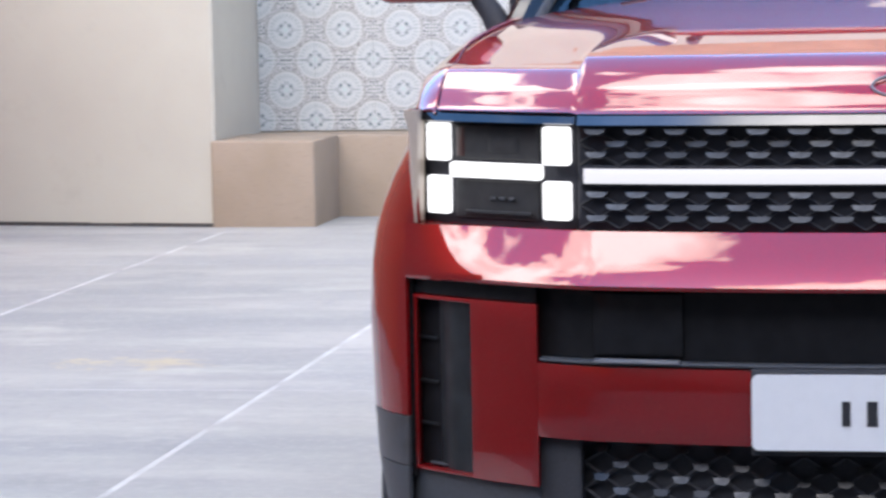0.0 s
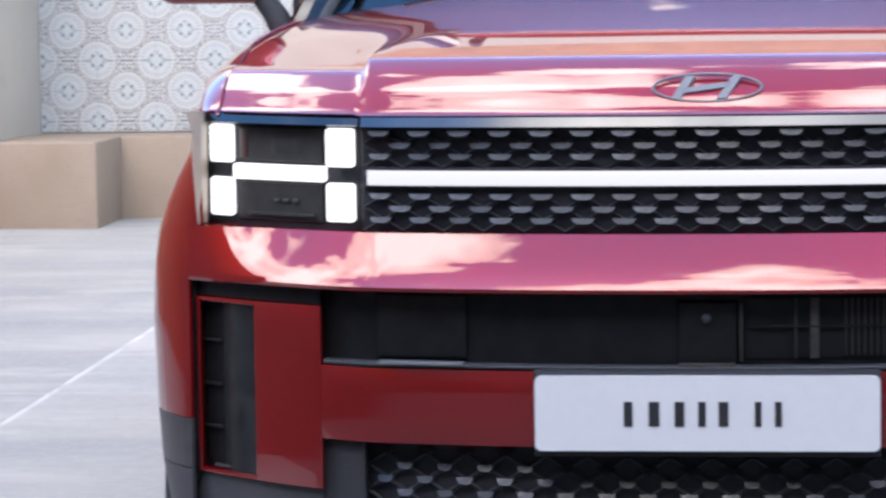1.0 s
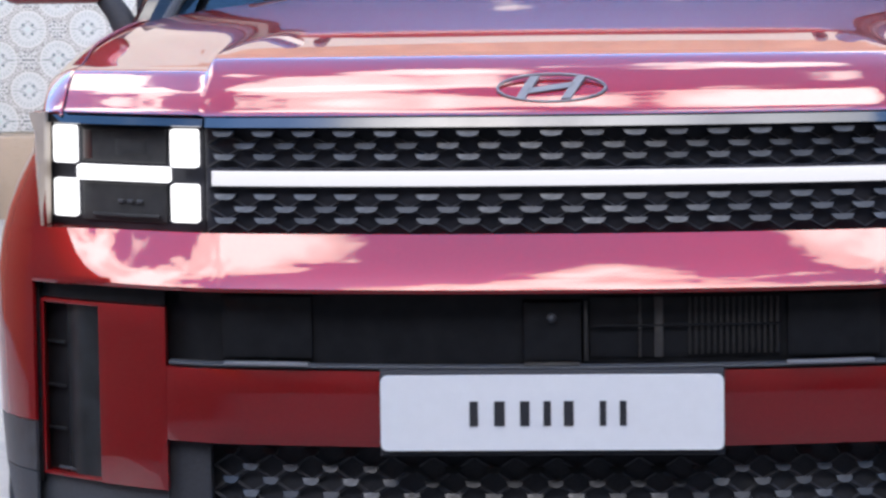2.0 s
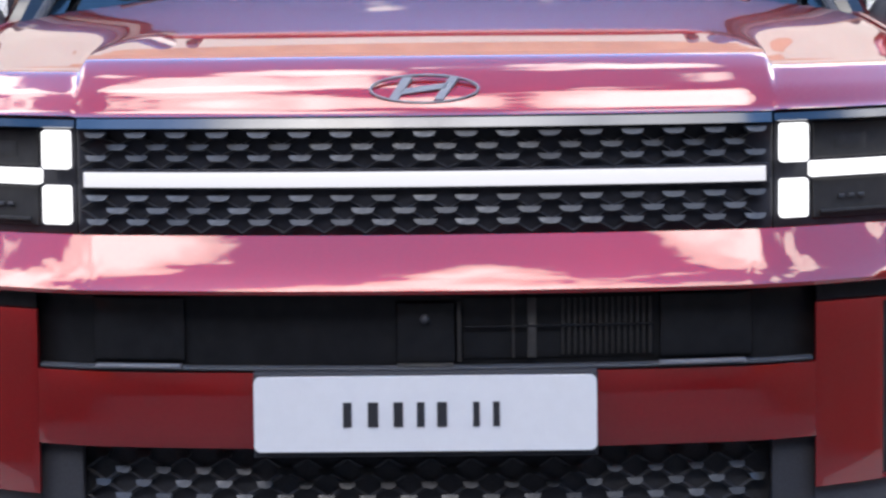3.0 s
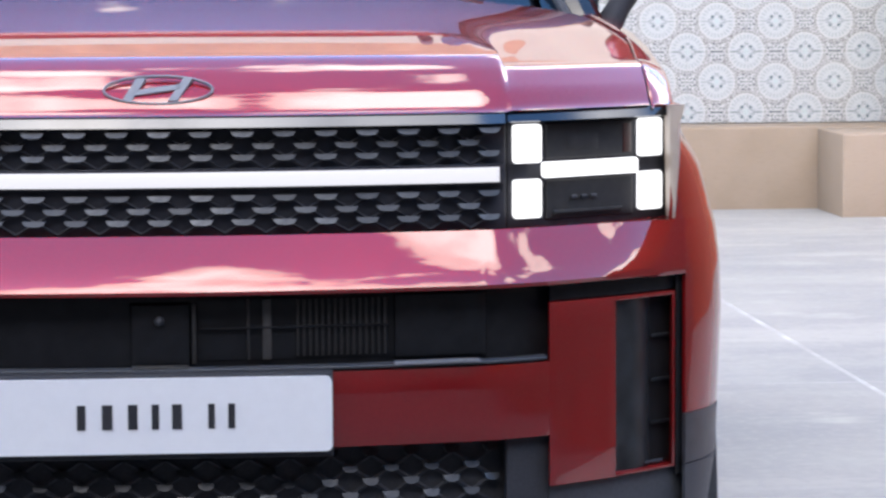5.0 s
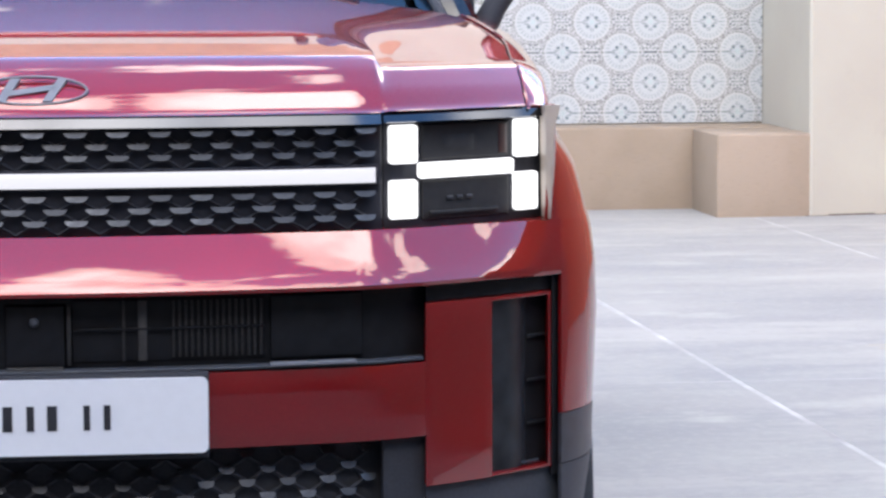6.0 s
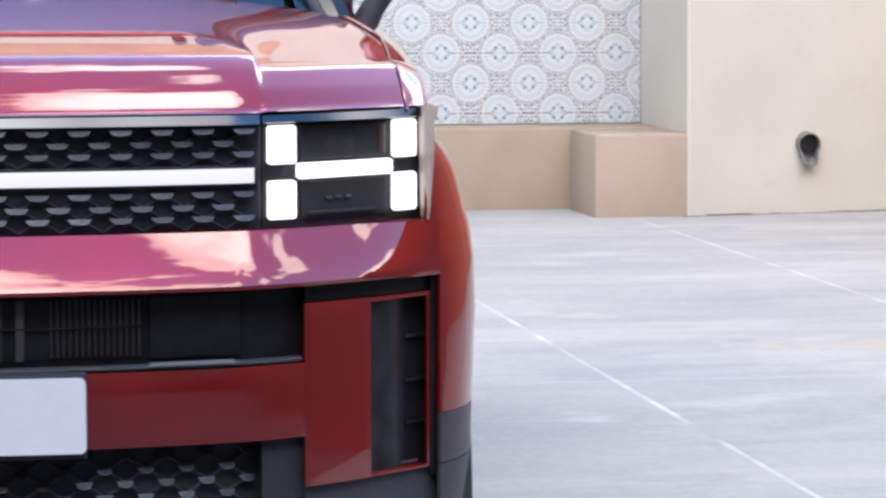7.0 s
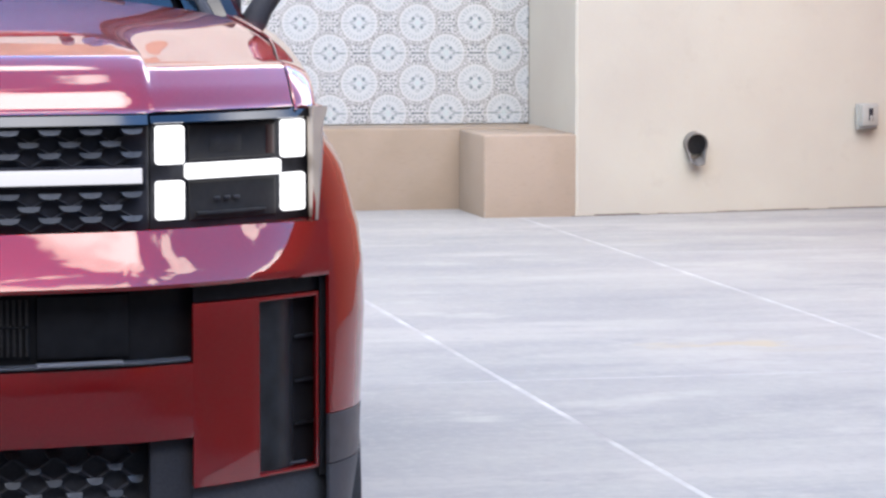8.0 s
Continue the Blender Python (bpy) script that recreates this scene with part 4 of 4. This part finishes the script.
for s in (-1, 1):
    for ya, yb, lab in ((6.345, 7.42, "red front door"), (7.428, 8.28, "red rear door")):
        d = part("door", shell(side_rows(s, ya, yb, 0.42, 1.165), (-s * 0.03, 0, 0)), PAINT, car, lab)
        part("door_handle", box(CX + s * 0.955 - 0.012, CX + s * 0.955 + 0.012, yb - 0.24, yb - 0.06, 0.985, 1.010, 0.006), PAINT, d)
    part("sill", shell(side_rows(s, 5.93, 7.90, 0.22, 0.415, out=0.004), (-s * 0.05, 0, 0)), CLAD, car, "grey-black sill")
    part("front_pillar_panel", shell(side_rows(s, 5.93, 6.338, 0.42, 0.796), (-s * 0.03, 0, 0)), PAINT, car)
    part("rear_quarter", shell(side_rows(s, 8.288, 9.36, 0.80, 1.165), (-s * 0.03, 0, 0)), PAINT, car, "red rear quarter")
    part("rear_corner", shell(side_rows(s, 8.76, 9.38, 0.30, 0.796), (-s * 0.03, 0, 0)), PAINT, car)

roof_rows = []
for i in range(19):
    y = 6.95 + (9.25 - 6.95) * i / 18
    roof_rows.append([(CX + x, y, 1.70 - 0.02 * (x / 0.62) ** 4 - 0.05 * max(0, 1 - i / 4) ** 2 - 0.04 * max(0, (i - 15) / 3) ** 2) for x in [0.64 * (-1 + 2 * j / 16) for j in range(17)]])
part("roof", shell(roof_rows, (0, 0, -0.035)), PAINT, car, "red roof")
screen_rows = []
for i in range(11):
    u = i / 10
    screen_rows.append([(CX + x * (1 - 0.17 * u), 5.98 + 1.0 * u + 0.16 * (x / 0.78) ** 2 * (1 - u), 1.205 + (1.645 - 1.205) * u - 0.01 * (x / 0.78) ** 2) for x in [0.78 * (-1 + 2 * j / 16) for j in range(17)]])
screen = part("windscreen", shell(screen_rows, (0, 0.006, -0.003)), SCREEN, car, "clear windscreen")
screen.visible_shadow = False
part("cowl", box(CX - 0.72, CX + 0.72, 5.875, 6.02, 1.14, 1.186, 0.01), BLACK, car, "black cowl below the windscreen")
for s in (-1, 1):
    part("wiper", tube([(CX + s * 0.05, 5.935, 1.232), (CX + s * 0.30, 5.95, 1.237), (CX + s * 0.62, 6.03, 1.235)], 0.008, 8), BLACK, car, "black wiper")
    part("front_pillar", tube([(CX + s * 0.835, 6.12, 1.16), (CX + s * 0.80, 6.26, 1.27), (CX + s * 0.655, 6.98, 1.66)], [0.040, 0.036, 0.034], 10), PIANO, car, "gloss black windscreen pillar")
    part("screen_edge", tube([(CX + s * 0.795, 6.06, 1.178), (CX + s * 0.765, 6.16, 1.25), (CX + s * 0.64, 6.95, 1.64)], [0.010, 0.010, 0.010], 8), BLACK, car, "black windscreen edge")
    # side glass and pillars
    win = [[(CX + s * (0.885 - 0.225 * u), 6.38 + v * 2.86, 1.17 + 0.50 * u) for u in (0, 0.25, 0.5, 0.75, 1)] for v in [k / 12 for k in range(13)]]
    for row, v in zip(win, [k / 12 for k in range(13)]):
        if v < 0.22:
            for j in range(5):
                x, y, z = row[j]
                lim = 6.30 + (z - 1.17) * 1.42
                row[j] = (x, max(y, lim), z)
    part("side_glass", shell(win, (-s * 0.006, 0, 0)), GLOSS, car, "dark side windows")
    part("window_trim", tube([(CX + s * 0.905, 6.34, 1.172), (CX + s * 0.905, 7.6, 1.176), (CX + s * 0.900, 9.2, 1.18)], 0.010, 8), BLACK, car)
    # door mirror: stalk and housing
    mir = part("door_mirror", box(-0.115, 0.115, -0.075, 0.075, -0.075, 0.055, 0.035, 4), PAINT, car, "red door mirror on a black stalk")
    mir.matrix_world = Matrix.Translation((CX + s * 1.06, 6.34, 1.297)) @ Matrix.Rotation(radians(-8 * s), 4, "Z")
    part("mirror_stalk", tube([(CX + s * 0.900, 6.30, 1.155), (CX + s * 0.925, 6.31, 1.20), (CX + s * 0.965, 6.33, 1.25)], [0.030, 0.025, 0.022], 12), BLACK, mir, "black mirror stalk")
    part("mirror_glass", box(CX + s * 1.06 - 0.10, CX + s * 1.06 + 0.10, 6.414, 6.420, 1.235, 1.34, 0.002), BRIGHT, mir)
    part("corner_glass", box(CX + s * 0.865 - 0.012, CX + s * 0.865 + 0.012, 6.24, 6.40, 1.185, 1.25, 0.006), GLOSS, car, "dark quarter glass")
    part("roof_rail", tube([(CX + s * 0.60, 7.1, 1.69), (CX + s * 0.61, 7.2, 1.735), (CX + s * 0.61, 9.0, 1.735), (CX + s * 0.60, 9.1, 1.69)], 0.016, 8), BLACK, car, "black roof rail")

tail = [[(CX + x, 9.25 + 0.16 * (1 - u) - 0.03 * (x / 0.9) ** 4, 0.30 + (1.66 - 0.30) * u) for x in [(0.93 - 0.28 * max(0, (u - 0.62) / 0.38)) * (-1 + 2 * j / 12) for j in range(13)]] for u in [k / 14 for k in range(15)]]
gate = part("tailgate", shell(tail, (0, -0.03, 0)), PAINT, car, "red tailgate")
part("rear_window", box(CX - 0.60, CX + 0.60, 9.285, 9.315, 1.22, 1.56, 0.01), GLOSS, gate, "dark rear window")
for s in (-1, 1):
    part("tail_lamp", box(CX + s * 0.74 - 0.12, CX + s * 0.74 + 0.12, 9.36, 9.40, 0.56, 0.70, 0.01), RED_REFLECTOR, gate, "dark red tail lamp")
part("underbody", box(CX - 0.80, CX + 0.80, 4.98, 9.25, 0.22, 0.45, 0.02), CAVITY, car)
part("engine_bay", box(CX - 0.74, CX + 0.74, 5.02, 6.0, 0.45, 1.09, 0.02), CAVITY, car)
part("cabin_floor", box(CX - 0.84, CX + 0.84, 6.02, 9.2, 0.45, 0.98, 0.02), TRIM_GREY, car)
part("dashboard", box(CX - 0.78, CX + 0.78, 6.30, 6.70, 0.985, 1.19, 0.05, 3), TRIM_GREY, car, "dark dashboard")


def wheel(at, s):
    w = part("wheel", lathe([(0.20, -0.10), (0.262, -0.115), (0.345, -0.118), (0.368, -0.09), (0.375, -0.05), (0.375, 0.05), (0.368, 0.09), (0.345, 0.118), (0.262, 0.115), (0.20, 0.10)], at), RUBBER, car, "black tyre on an alloy wheel")
    rim = part("rim", lathe([(0.258, s * 0.112), (0.250, s * 0.095), (0.235, s * 0.04), (0.235, -s * 0.10), (0.255, -s * 0.112)], at), ALLOY, w, "grey alloy rim")
    for k in range(5):
        a = 2 * math.pi * k / 5
        d = Vector((0, math.cos(a), math.sin(a)))
        part("spoke", tube([Vector(at) + Vector((s * 0.085, 0, 0)) + d * 0.03, Vector(at) + Vector((s * 0.095, 0, 0)) + d * 0.14, Vector(at) + Vector((s * 0.088, 0, 0)) + d * 0.248], [0.035, 0.026, 0.030], 8), ALLOY, w)
    part("hub_cap", lathe([(0.001, s * 0.112), (0.035, s * 0.108), (0.042, s * 0.08)], at, 20), CAVITY, w)


for s in (-1, 1):
    for y in (HUB_Y, HUB_Y + 2.815):
        wheel((CX + s * 0.821, y, 0.375), s)

# the car stands a little askew to the courtyard
pivot = Matrix.Translation((-0.009, Y0, 0))
car.matrix_world = pivot @ Matrix.Rotation(radians(-1.0), 4, "Z") @ Matrix.Translation((-CX, -Y0, 0)) @ car.matrix_world

# ---- pieces last: slabs of the pavement, tiles of the niche ----
XS = [-13.15, -11.35, -9.80, -8.25] + list(SLABS_X) + [8.40, 9.95, 11.50, 13.15]
GAPS = {2.165: 0.0095, 3.722: 0.0075, -2.05: 0.0095, -3.59: 0.0110}
YS = [4.25, 9.28, 13.49, 16.70]
for xa, xb in zip(XS, XS[1:]):
    for ya, yb in zip(YS, YS[1:]):
        dz = 0.0004 * noise.noise((xa * 1.3, ya * 0.7, 2.0))
        ga, gb = GAPS.get(xa, 0.005), GAPS.get(xb, 0.005)
        bm = box(xa + ga, xb - gb, ya + 0.007, yb - 0.007, -0.05, dz - 0.0006, 0.0018, 1)
        part("slab", bm, CONCRETE, court, smooth=False)
part("joint_bed", box(-13.1, 13.1, 4.26, 16.7, -0.045, -0.0014), JOINT, court, "pale mortar in the joints", smooth=False)

GX, GZ = 3.7105, 1.007
tile_meshes = {}


def tile_mesh(x0, x1, z0, z1):
    key = tuple(round(v, 4) for v in (x0, x1, z0, z1))
    if key not in tile_meshes:
        bm = box(x0, x1, 0.0, 0.009, z0, z1, 0.0012, 1)
        me = bpy.data.meshes.new("tile")
        bm.to_mesh(me)
        bm.free()
        me.materials.append(TILED)
        tile_meshes[key] = me
    return tile_meshes[key]


TILE_H = 0.3345
hw, hz = TILE / 2 - 0.0003, TILE_H / 2 - 0.0003
for i in range(-24, 3):
    for j in range(-3, 8):
        tx, tz = GX + i * TILE, GZ + j * TILE_H
        x0, x1 = max(-hw, NL + 0.004 - tx), min(hw, NR - 0.004 - tx)
        z0, z1 = max(-hz, LEDGE_Z + 0.002 - tz), min(hz, TILE_TOP - 0.002 - tz)
        if x1 - x0 < 0.01 or z1 - z0 < 0.01:
            continue
        ob = new("tile", tile_mesh(x0, x1, z0, z1))
        ob.location = (tx, NICHE_Y - 0.002, tz)
        ob.parent = niche
